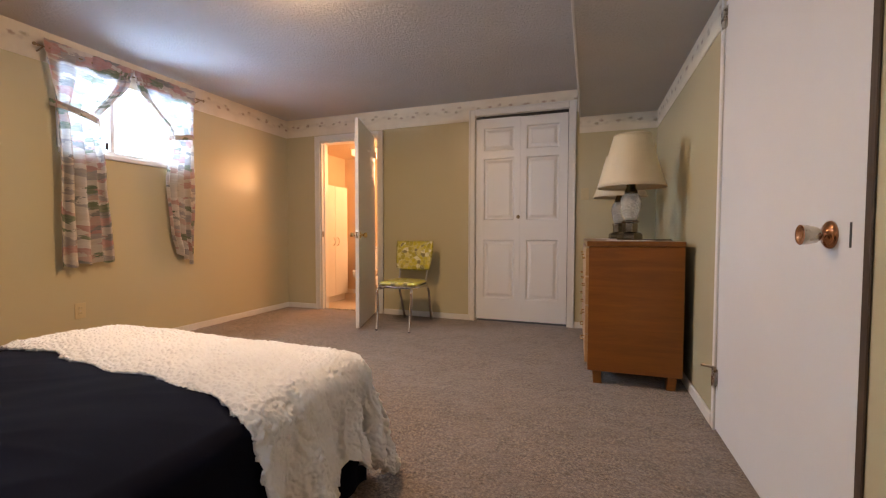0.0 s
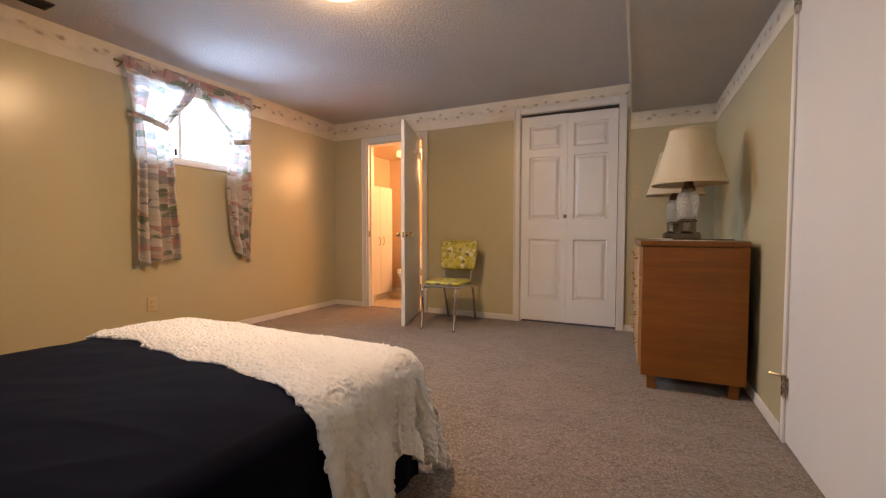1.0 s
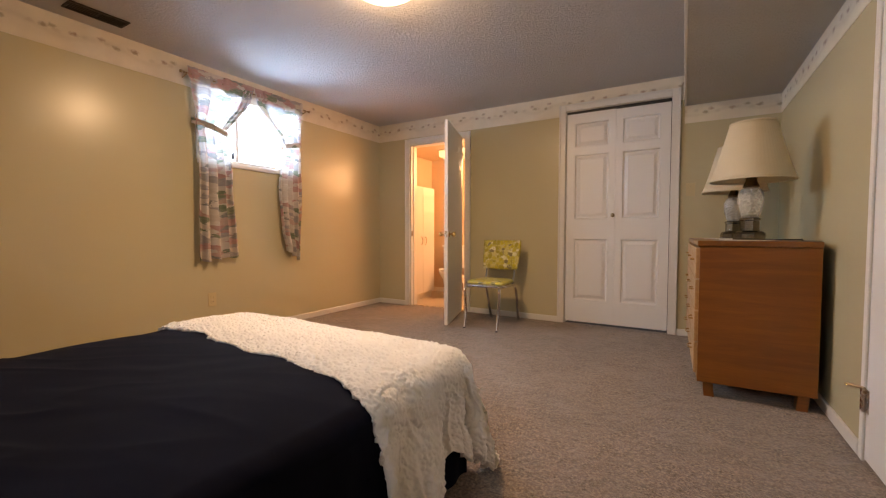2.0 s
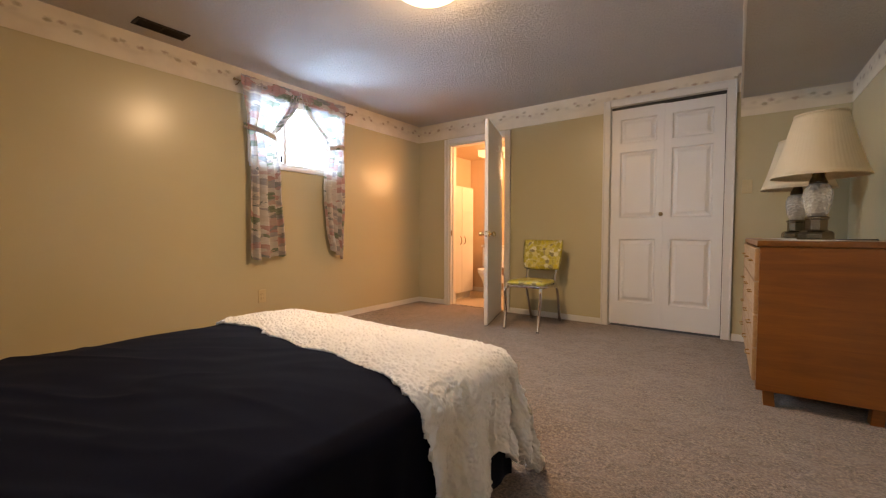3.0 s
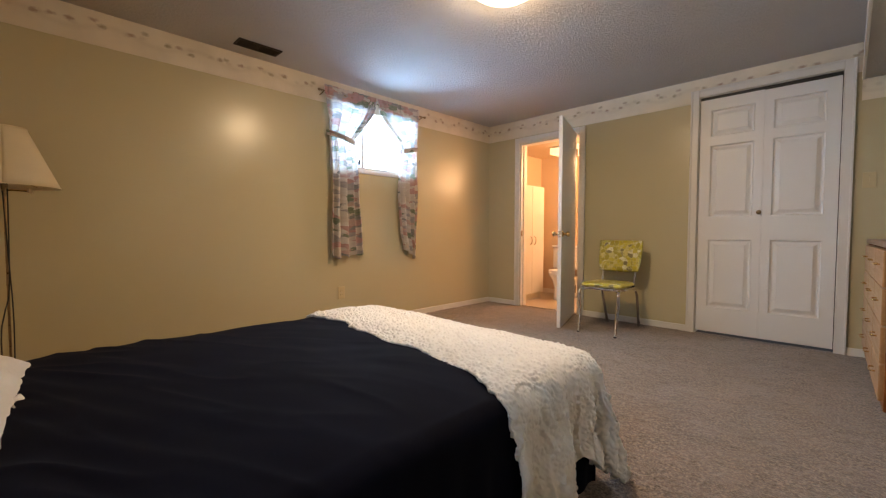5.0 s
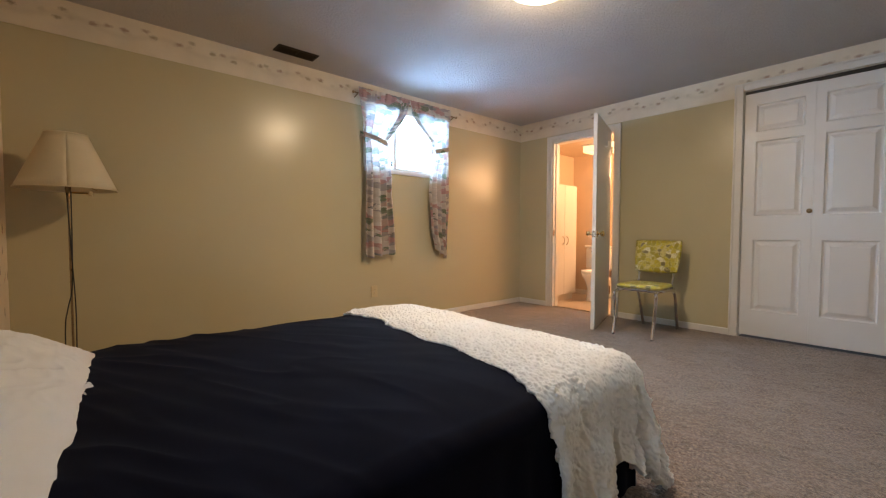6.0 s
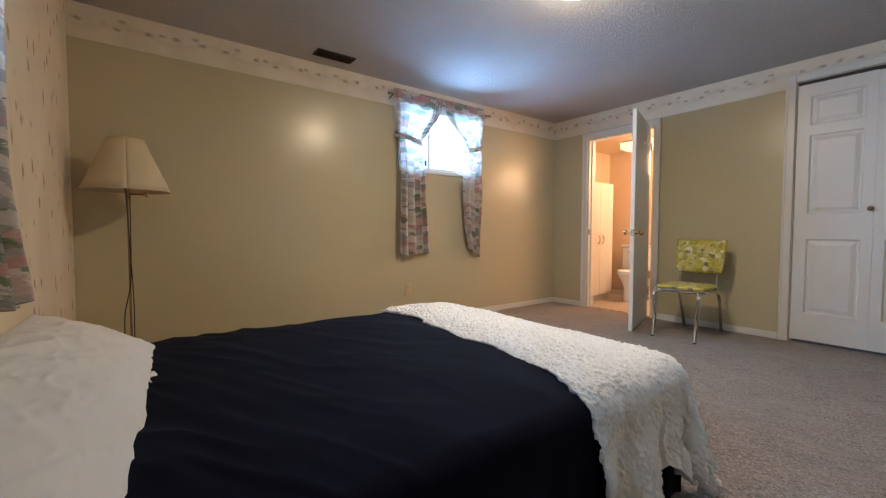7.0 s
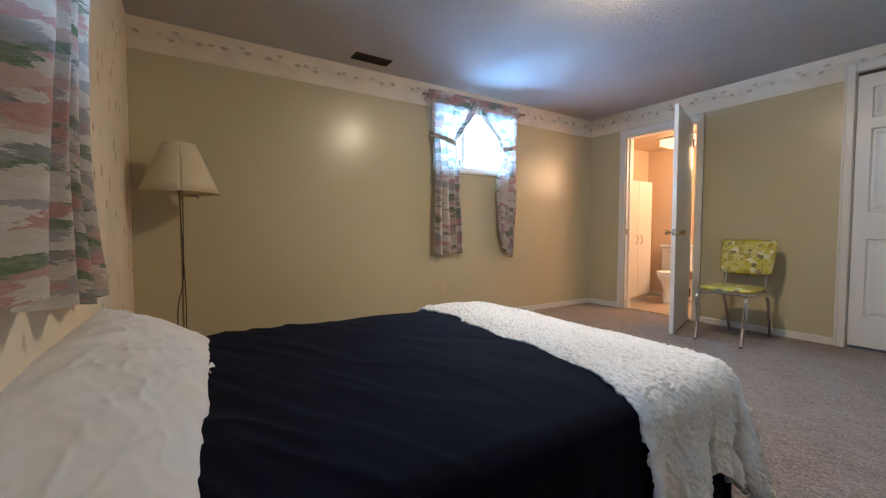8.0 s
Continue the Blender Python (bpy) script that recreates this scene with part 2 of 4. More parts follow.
def vinyl_material():
    """Vinyl printed with crowded yellow-green blossoms."""
    m = Nodes("yellow_green_floral_vinyl")
    v = m.coords()
    nz = m.n("TexNoise")
    m.link(v, nz.inputs["Vector"])
    nz.inputs["Scale"].default_value = 26
    warp = m.n("VectorMath", operation='MULTIPLY_ADD')
    m.link(nz.outputs["Color"], warp.inputs[0])
    warp.inputs[1].default_value = (0.03, 0.03, 0.03)
    m.link(v, warp.inputs[2])
    vv = m.n("TexVoronoi", feature='F1')
    m.link(warp.outputs[0], vv.inputs["Vector"])
    vv.inputs["Scale"].default_value = 24
    sep = m.n("SeparateColor")
    m.link(vv.outputs["Color"], sep.inputs[0])
    c = m.ramp(sep.outputs[0], [(0.0, (0.52, 0.43, 0.025)), (0.24, (0.37, 0.31, 0.02)), (0.42, (0.60, 0.53, 0.20)), (0.52, (0.54, 0.455, 0.06)),
                                (0.84, (0.20, 0.17, 0.08)), (0.89, (0.74, 0.71, 0.50))], 'CONSTANT')
    gap = m.n("TexVoronoi", feature='DISTANCE_TO_EDGE')
    m.link(warp.outputs[0], gap.inputs["Vector"])
    gap.inputs["Scale"].default_value = 24
    c = m.mix(m.ramp(gap.outputs["Distance"], [(0.03, 0.6), (0.08, 0.0)]), c, (0.62, 0.56, 0.28))
    rim = m.ramp(m.noise(v, 70, 3), [(0.5, 0.0), (0.62, 0.55)])
    c = m.mix(rim, c, (0.30, 0.27, 0.05))
    m.base(c, 0.38)
    m.bump(m.noise(v, 300, 2), 0.1, 0.0006)
    return m.mat


M = {}
M["wall"] = wall_material()
M["ceiling"] = ceiling_material()
M["carpet"] = carpet_material()
M["border"] = border_material("blossom_wallpaper_border", ZC - 0.215, ZC)
M["border_low"] = border_material("blossom_wallpaper_border_low", SOFZ - 0.155, SOFZ)
M["wallpaper"] = wallpaper_material()
M["trim"] = paint("white_gloss_trim_paint", (0.70, 0.67, 0.62), 0.35, 180, 0.08, 0.04)
M["door"] = paint("white_door_paint", (0.74, 0.73, 0.71), 0.38, 140, 0.10, 0.03)
M["soffit"] = ceiling_material()
M["bath_wall"] = paint("cream_bathroom_paint", (0.58, 0.44, 0.31), 0.5)
M["bath_floor"] = paint("pale_vinyl_floor", (0.44, 0.36, 0.28), 0.35, 30, 0.1, 0.1)
M["melamine"] = paint("white_melamine", (0.66, 0.63, 0.58), 0.35, 60, 0.03, 0.02)
M["porcelain"] = paint("white_porcelain", (0.80, 0.79, 0.77), 0.10, 30, 0.0, 0.02)
M["curtain"] = curtain_material()
M["navy"] = cloth("navy_cotton_coverlet", (0.0046, 0.0058, 0.0135), 0.95, 500, 0.10, 0.2, 0.0, 0.0, 0.10)
M["chenille"] = cloth("white_chenille_knit", (0.83, 0.81, 0.78), 0.95, 190, 0.7, 0.05, 0.4)
M["pillow"] = cloth("white_cotton_pillowcase", (0.70, 0.69, 0.685), 0.9, 400, 0.1, 0.03, 0.05, 0.0)
M["mattress"] = cloth("grey_box_spring_cloth", (0.25, 0.24, 0.24))
M["dresser"] = wood("honey_maple_veneer", (0.175, 0.051, 0.005), (0.305, 0.101, 0.012), 0, 0.38, 0.7)
M["dresser_top"] = wood("worn_maple_top", (0.15, 0.050, 0.009), (0.26, 0.096, 0.018), 1, 0.30)
M["drawer"] = wood("pale_maple_drawer_front", (0.36, 0.19, 0.085), (0.52, 0.32, 0.16), 1, 0.4)
M["jamb_brown"] = wood("dark_brown_jamb", (0.045, 0.026, 0.014), (0.10, 0.060, 0.034), 2, 0.5)
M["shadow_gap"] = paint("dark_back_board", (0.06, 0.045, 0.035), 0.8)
M["chrome"] = metal("chrome_tube", (0.72, 0.72, 0.73), 0.14)
M["brass"] = metal("polished_brass", (0.72, 0.50, 0.24), 0.2)
M["antique"] = metal("antique_brass", (0.30, 0.22, 0.13), 0.32)
M["lamp_metal"] = metal("dark_chromed_brass", (0.17, 0.14, 0.10), 0.18)
M["copper"] = metal("rose_copper_knob", (0.55, 0.27, 0.15), 0.20)
M["nickel"] = metal("satin_nickel", (0.62, 0.58, 0.52), 0.25)
M["black"] = paint("black_cord", (0.02, 0.018, 0.016), 0.5)
M["vent"] = metal("brown_painted_register", (0.05, 0.038, 0.030), 0.5)
M["vinyl"] = vinyl_material()
M["plate"] = paint("almond_plastic_plate", (0.56, 0.45, 0.25), 0.35, 60, 0.02, 0.02)
M["doily"] = cloth("white_cotton_doily", (0.78, 0.76, 0.72))
M["frame_white"] = paint("white_vinyl_window_frame", (0.78, 0.78, 0.77), 0.35, 60, 0.03, 0.02)


def shade_material(name, colour, through_it):
    m = Nodes(name)
    v = m.coords()
    c = m.ramp(m.noise(v, 6, 3), [(0.3, tuple(k * 0.95 for k in colour)), (0.7, colour)])
    m.base(c, 0.85, Specular_IOR_Level=0.15)
    m.bump(m.noise(m.coords((1, 1, 0.05)), 260, 2), 0.2, 0.0008)
    tr = m.n("BsdfTranslucent")
    m.link(c, tr.inputs[0])
    mx = m.n("MixShader")
    mx.inputs[0].default_value = through_it
    m.link(m.b.outputs[0], mx.inputs[1])
    m.link(tr.outputs[0], mx.inputs[2])
    m.link(mx.outputs[0], m.out.inputs[0])
    return m.mat


M["shade"] = shade_material("ivory_pleated_shade_cloth", (0.78, 0.68, 0.50), 0.25)
M["shade_tan"] = shade_material("parchment_shade", (0.82, 0.72, 0.52), 0.32)


def glass_material(name, tint=(1, 1, 1), rough=0.0, bumpy=0.0, clear=1.0):
    m = Nodes(name)
    m.base(tint, rough, Transmission_Weight=clear, IOR=1.46)
    if bumpy:
        m.bump(m.voronoi(m.coords(), 68, rand=0.9), bumpy, 0.006)
    return m.mat


M["glass"] = glass_material("window_glass")
M["cut_glass"] = glass_material("pressed_crackle_glass", (0.96, 0.96, 0.93), 0.10, 0.9, 0.72)


def glow_material(name, colour, strength):
    m = Nodes(name)
    m.base((0.8, 0.8, 0.8), 0.4, Emission_Color=colour, Emission_Strength=strength)
    return m.mat


M["lamp_glass"] = glow_material("lit_opal_glass", (1.0, 0.78, 0.50), 6.0)
M["bath_glow"] = glow_material("lit_bathroom_diffuser", (1.0, 0.62, 0.30), 1.6)

# ---- mesh helpers ----


def mesh_of(name, bm, material, smooth=False):
    me = bpy.data.meshes.new(name)
    bmesh.ops.recalc_face_normals(bm, faces=bm.faces[:])
    bm.to_mesh(me)
    bm.free()
    if smooth:
        for p in me.polygons:
            p.use_smooth = True
    me.materials.append(material)
    return me


def part(name, bm, material, parent=None, label="", smooth=False):
    ob = new(name, mesh_of(name, bm, material, smooth))
    if parent is not None:
        ob.parent = parent
    if label:
        tagged(ob, label)
    return ob


def thing(name, label, category, m=None, group="", kind=""):
    ob = new(name)
    ob.empty_display_size = 0.1
    if m is not None:
        ob.matrix_basis = m
    return tagged(ob, label, category, group, kind)


def box(x0, y0, z0, x1, y1, z1, bevel=0.0, seg=1, bm=None):
    own = bmesh.new()
    bmesh.ops.create_cube(own, size=1.0)
    for v in own.verts:
        v.co = Vector((x0 + (v.co.x + 0.5) * (x1 - x0), y0 + (v.co.y + 0.5) * (y1 - y0), z0 + (v.co.z + 0.5) * (z1 - z0)))
    if bevel:
        bmesh.ops.bevel(own, geom=own.edges[:], offset=bevel, segments=seg, affect='EDGES', profile=0.5)
    if bm is None:
        return own
    return merge(bm, own)


def merge(bm, other, m=None):
    me = bpy.data.meshes.new("scratch")
    other.to_mesh(me)
    other.free()
    if m is not None:
        me.transform(m)
    bm.from_mesh(me)
    bpy.data.meshes.remove(me)
    return bm


def lathe(profile, steps=32, m=None, caps=True):
    """Turns (radius, height) pairs round z."""
    bm = bmesh.new()
    rings = []
    for r, z in profile:
        rings.append([bm.verts.new((r * math.cos(2 * math.pi * i / steps), r * math.sin(2 * math.pi * i / steps), z)) for i in range(steps)])
    for a, b in zip(rings, rings[1:]):
        for i in range(steps):
            bm.faces.new((a[i], a[(i + 1) % steps], b[(i + 1) % steps], b[i]))
    if caps:
        if profile[0][0] > 1e-4:
            bm.faces.new(rings[0][::-1])
        if profile[-1][0] > 1e-4:
            bm.faces.new(rings[-1])
    if m is not None:
        bm.transform(m)
    return bm


def tube(points, radius, steps=10, cyclic=False, bm=None):
    """A round tube along points."""
    if bm is None:
        bm = bmesh.new()
    pts = [Vector(p) for p in points]
    rings = []
    side = None
    count = len(pts)
    for i, p in enumerate(pts):
        if cyclic:
            d = pts[(i + 1) % count] - pts[i - 1]
        else:
            d = pts[min(i + 1, count - 1)] - pts[max(i - 1, 0)]
        d.normalize()
        if side is None:
            side = d.orthogonal().normalized()
        side = (side - d * side.dot(d)).normalized()
        up = d.cross(side)
        rings.append([bm.verts.new(p + radius * (math.cos(a) * side + math.sin(a) * up)) for a in [2 * math.pi * k / steps for k in range(steps)]])
    pairs = list(zip(rings, rings[1:])) + ([(rings[-1], rings[0])] if cyclic else [])
    for a, b in pairs:
        for k in range(steps):
            bm.faces.new((a[k], a[(k + 1) % steps], b[(k + 1) % steps], b[k]))
    if not cyclic:
        bm.faces.new(rings[0][::-1])
        bm.faces.new(rings[-1])
    return bm


def bend(points, n=6):
    """A smooth curve through points."""
    pts = [Vector(p) for p in points]
    out = []
    for i in range(len(pts) - 1):
        p0, p1, p2, p3 = pts[max(i - 1, 0)], pts[i], pts[i + 1], pts[min(i + 2, len(pts) - 1)]
        for k in range(n):
            t = k / n
            out.append(0.5 * ((2 * p1) + (p2 - p0) * t + (2 * p0 - 5 * p1 + 4 * p2 - p3) * t * t + (3 * p1 - p0 - 3 * p2 + p3) * t ** 3))
    out.append(pts[-1])
    return out


def grid(nu, nv, f, bm=None, uv=None):
    """A sheet of nu x nv cells; f(u, v) gives the place; uv(u, v) its pattern coordinate."""
    if bm is None:
        bm = bmesh.new()
    vs = [[bm.verts.new(f(i / nu, j / nv)) for i in range(nu + 1)] for j in range(nv + 1)]
    lay = bm.loops.layers.uv.verify() if uv else None
    for j in range(nv):
        for i in range(nu):
            fc = bm.faces.new((vs[j][i], vs[j][i + 1], vs[j + 1][i + 1], vs[j + 1][i]))
            if uv:
                for lp, (a, b) in zip(fc.loops, ((i, j), (i + 1, j), (i + 1, j + 1), (i, j + 1))):
                    lp[lay].uv = uv(a / nu, b / nv)
    return bm


def wall_with_holes(axis, at, thick, a0, a1, z0, z1, holes):
    """A wall across 'axis' from 'at' to at+thick, spanning a0..a1 and z0..z1, with rectangular openings (a0, a1, z0, z1)."""
    bm = bmesh.new()
    cuts_a = sorted({a0, a1, *[h[0] for h in holes], *[h[1] for h in holes]})
    cuts_z = sorted({z0, z1, *[h[2] for h in holes], *[h[3] for h in holes]})

    def solid(i, j):
        if i < 0 or j < 0 or i >= len(cuts_a) - 1 or j >= len(cuts_z) - 1:
            return False
        ca, cz = (cuts_a[i] + cuts_a[i + 1]) / 2, (cuts_z[j] + cuts_z[j + 1]) / 2
        return not any(h[0] < ca < h[1] and h[2] < cz < h[3] for h in holes)

    def pt(a, z, d):
        return Vector((at + d, a, z)) if axis == "x" else Vector((a, at + d, z))

    def quad(*ps):
        bm.faces.new([bm.verts.new(p) for p in ps])

    for i in range(len(cuts_a) - 1):
        for j in range(len(cuts_z) - 1):
            if not solid(i, j):
                continue
            a, b, c, d = cuts_a[i], cuts_a[i + 1], cuts_z[j], cuts_z[j + 1]
            quad(pt(a, c, 0), pt(b, c, 0), pt(b, d, 0), pt(a, d, 0))
            quad(pt(a, c, thick), pt(a, d, thick), pt(b, d, thick), pt(b, c, thick))
            if not solid(i - 1, j):
                quad(pt(a, c, 0), pt(a, d, 0), pt(a, d, thick), pt(a, c, thick))
            if not solid(i + 1, j):
                quad(pt(b, c, 0), pt(b, c, thick), pt(b, d, thick), pt(b, d, 0))
            if not solid(i, j - 1):
                quad(pt(a, c, 0), pt(a, c, thick), pt(b, c, thick), pt(b, c, 0))
            if not solid(i, j + 1):
                quad(pt(a, d, 0), pt(b, d, 0), pt(b, d, thick), pt(a, d, thick))
    bmesh.ops.remove_doubles(bm, verts=bm.verts[:], dist=1e-5)
    return bm


def setting(name, bm, material, label, category, smooth=False):
    return tagged(part(name, bm, material, None, "", smooth), label, category, "", "structure")

# ---- structure ----
CLO = (-1.147, -0.200, 0.0, 2.160)     # closet opening
BATH = (-3.090, -2.300, 0.0, 2.035)    # bathroom doorway
WIN = (1.905, 2.925, 1.545, 2.205)     # window in the west wall
WIN2 = (-1.62, -0.40, 1.28, 2.10)      # window in the south wall
SIDE = (1.186, 2.275, 0.0, 2.005)      # closed side door in the east wall

setting("floor", box(XW - TH, YS - TH, -0.12, XR + TH, YN + 0.04, 0.0), M["carpet"], "taupe cut-pile bedroom carpet, slightly worn and flecked", "carpet")
setting("wall_west", wall_with_holes("x", XW - TH, TH, YS - TH, YN + TH, 0, ZC, [WIN]), M["wall"], "olive-beige satin painted wall with a high window", "wall")
setting("wall_north", wall_with_holes("y", YN, TH, XW, XR, 0, ZC, [CLO, BATH]), M["wall"], "olive-beige painted wall with bathroom and closet doorways", "wall")
setting("wall_east", wall_with_holes("x", XR, TH, YS - TH, YN + TH, 0, ZC, [SIDE]), M["wall"], "olive-beige painted wall with a white side door", "wall")
setting("wall_south", wall_with_holes("y", YS - TH, TH, XW, XR, 0, ZC, [WIN2]), M["wallpaper"], "cream wallpapered wall with scattered small sprigs", "wall")
setting("ceiling", box(XW - TH, YS - TH, ZC, XR + TH, YN + TH, ZC + 0.12), M["ceiling"], "white stippled bedroom ceiling", "ceiling")
setting("ceiling_soffit", box(SOFX, YS, SOFZ, XR, YN, ZC + 0.002, 0.004), M["soffit"], "lowered boxed ceiling along the east wall", "ceiling")
setting("corner_bead", box(SOFX - 0.004, YS, SOFZ - 0.004, SOFX + 0.012, YN, SOFZ + 0.02, 0.002), M["trim"], "white corner strip along the lowered ceiling", "trim")


def border_strip(name, x0, y0, x1, y1, z0, z1, mat):
    return setting(name, box(x0, y0, z0, x1, y1, z1), mat, "cream wallpaper border with small brown blossoms", "border")


BT = 0.003
border_strip("border_west", XW, YS, XW + BT, YN, ZC - 0.215, ZC - 0.001, M["border"])
border_strip("border_north_a", XW + BT, YN - BT, CLO[0] - 0.066, YN, ZC - 0.215, ZC - 0.001, M["border"])
border_strip("border_north_b", CLO[0] - 0.066, YN - BT, CLO[1] + 0.066, YN, CLO[3] + 0.067, ZC - 0.001, M["border"])
border_strip("border_north_c", CLO[1] + 0.066, YN - BT, SOFX, YN, ZC - 0.215, ZC - 0.001, M["border"])
border_strip("border_north_low", SOFX, YN - BT, XR - BT, YN, SOFZ - 0.155, SOFZ - 0.001, M["border_low"])
border_strip("border_east", XR - BT, YS, XR, YN, SOFZ - 0.155, SOFZ - 0.001, M["border_low"])


def skirting(name, x0, y0, x1, y1):
    b = box(x0, y0, 0.0, x1, y1, 0.062, 0.004)
    return setting(name, b, M["trim"], "narrow white painted baseboard", "baseboard")


BB = 0.013
skirting("baseboard_west", XW, YS, XW + BB, YN)
skirting("baseboard_north_a", XW + BB, YN - BB, BATH[0] - 0.075, YN)
skirting("baseboard_north_b", BATH[1] + 0.068, YN - BB, CLO[0] - 0.068, YN)
skirting("baseboard_north_c", CLO[1] + 0.066, YN - BB, XR - BB, YN)
skirting("baseboard_east", XR - BB, SIDE[1] + 0.03, XR, YN)
skirting("baseboard_south", XW + BB, YS, XR, YS + BB)


def casing(name, opening, at, out, wide, label, jamb=TH, lining=0.016):
    """Moulded casing round a doorway in a wall across y, with the jamb lining; out is -1 towards -y."""
    a0, a1, z0, z1 = opening
    root = thing(name, label, "door frame", None, "", "structure")
    d = 0.018 * out
    for nm, (p, q, r, s) in {"casing_left": (a0 - wide, a0, 0.0, z1 + wide), "casing_right": (a1, a1 + wide, 0.0, z1 + wide), "casing_head": (a0, a1, z1, z1 + wide)}.items():
        bm = box(p, min(at, at + d), r, q, max(at, at + d), s, 0.004)
        if nm == "casing_head":
            box(p, min(at, at + d * 1.35), s - 0.016, q, max(at, at + d * 1.35), s + 0.0005, 0.003, 1, bm)
        else:
            e = p if nm == "casing_left" else q - 0.016
            box(e, min(at, at + d * 1.35), r, e + 0.016, max(at, at + d * 1.35), s + 0.0005, 0.003, 1, bm)
        part(nm, bm, M["trim"], root)
    for nm, (p, q, r, s) in {"jamb_left": (a0, a0 + lining, 0.0, z1 - lining), "jamb_right": (a1 - lining, a1, 0.0, z1 - lining), "jamb_head": (a0, a1, z1 - lining, z1)}.items():
        part(nm, box(p, at, r, q, at + jamb, s, 0.002), M["trim"], root)
    return root


closet_frame = casing("door_frame_closet", CLO, YN, -1, 0.066, "white painted casing round the closet", TH, 0.005)
bath_frame = casing("door_frame_bathroom", BATH, YN, -1, 0.068, "white painted casing round the bathroom doorway")
part("door_stop", box(BATH[0] + 0.016, YN + 0.045, 0, BATH[0] + 0.028, YN + 0.075, BATH[3] - 0.016), M["trim"], bath_frame)
part("strike_plate", box(BATH[0] + 0.0155, YN + 0.004, 0.885, BATH[0] + 0.0185, YN + 0.034, 0.955, 0.001), M["antique"], bath_frame, "dark brass strike plate")
# added board; its dark colour stands for the shade inside the closet
setting("closet_shade_board", box(CLO[0] - 0.1, YN + TH, 0, CLO[1] + 0.1, YN + TH + 0.02, ZC), M["shadow_gap"], "dark board behind the closet doors, standing in for the shade inside", "wall")


def panel_leaf(width, height, panels, thick=0.034, deep=0.014):
    """A moulded door leaf in the x-z plane, front at y=0, with sunk and fielded panels (x0, x1, z0, z1)."""
    bm = bmesh.new()
    xs = sorted({0.0, width, *[p[0] for p in panels], *[p[1] for p in panels]})
    zs = sorted({0.0, height, *[p[2] for p in panels], *[p[3] for p in panels]})

    def quad(*ps):
        bm.faces.new([bm.verts.new(p) for p in ps])
    for i in range(len(xs) - 1):
        for j in range(len(zs) - 1):
            cx, cz = (xs[i] + xs[i + 1]) / 2, (zs[j] + zs[j + 1]) / 2
            if any(p[0] < cx < p[1] and p[2] < cz < p[3] for p in panels):
                continue
            quad((xs[i], 0, zs[j]), (xs[i + 1], 0, zs[j]), (xs[i + 1], 0, zs[j + 1]), (xs[i], 0, zs[j + 1]))
    for x0, x1, z0, z1 in panels:
        rings = []
        for inset, y in ((0, 0), (0.010, deep), (0.022, deep), (0.050, 0.002)):
            rings.append([(x0 + inset, y, z0 + inset), (x1 - inset, y, z0 + inset), (x1 - inset, y, z1 - inset), (x0 + inset, y, z1 - inset)])
        for a, b in zip(rings, rings[1:]):
            for k in range(4):
                quad(a[k], a[(k + 1) % 4], b[(k + 1) % 4], b[k])
        quad(*rings[-1])
    w, h, t = width, height, thick
    quad((0, t, 0), (0, t, h), (w, t, h), (w, t, 0))
    quad((0, 0, 0), (0, 0, h), (0, t, h), (0, t, 0))
    quad((w, 0, 0), (w, t, 0), (w, t, h), (w, 0, h))
    quad((0, 0, h), (w, 0, h), (w, t, h), (0, t, h))
    quad((0, 0, 0), (0, t, 0), (w, t, 0), (w, 0, 0))
    bmesh.ops.remove_doubles(bm, verts=bm.verts[:], dist=1e-5)
    return bm


def closet_doors():
    """A pair of white moulded six-panel bifold leaves."""
    root = thing("closet_door", "white moulded six-panel folding closet door, closed", "door", pose(CLO[0], YN + 0.004, 0), "", "structure")
    total = CLO[1] - CLO[0] - 0.020
    half = total / 2 - 0.0006
    for k in range(2):
        h = 2.098 - 0.005 * k
        x0 = 0.010 + k * (total / 2 + 0.0006)
        pl, pr = (0.082, half - 0.062) if k == 0 else (0.062, half - 0.082)
        panels = [(pl, pr, 0.225, 0.84), (pl, pr, 1.045, 1.685), (pl, pr, 1.765, 2.00)]
        leaf = part("leaf", panel_leaf(half, h, panels), M["door"], root)
        leaf.matrix_basis = pose(x0, 0, 0.028, 0, 0, 0)
        if k == 0:
            knob = part("knob", lathe([(0.006, 0), (0.006, 0.012), (0.017, 0.018), (0.019, 0.026), (0.012, 0.034), (0.0, 0.035)], 20, pose(half - 0.014, -0.001, 1.075, 90)), M["antique"], leaf, "small antique brass knob", True)
    # track coloured black and set forward to paint the shade in the head gap
    part("gap_shade_track", box(0.006, 0.012, 2.1285, total + 0.014, 0.05, 2.1545), M["black"], root)
    return root


closet_doors()


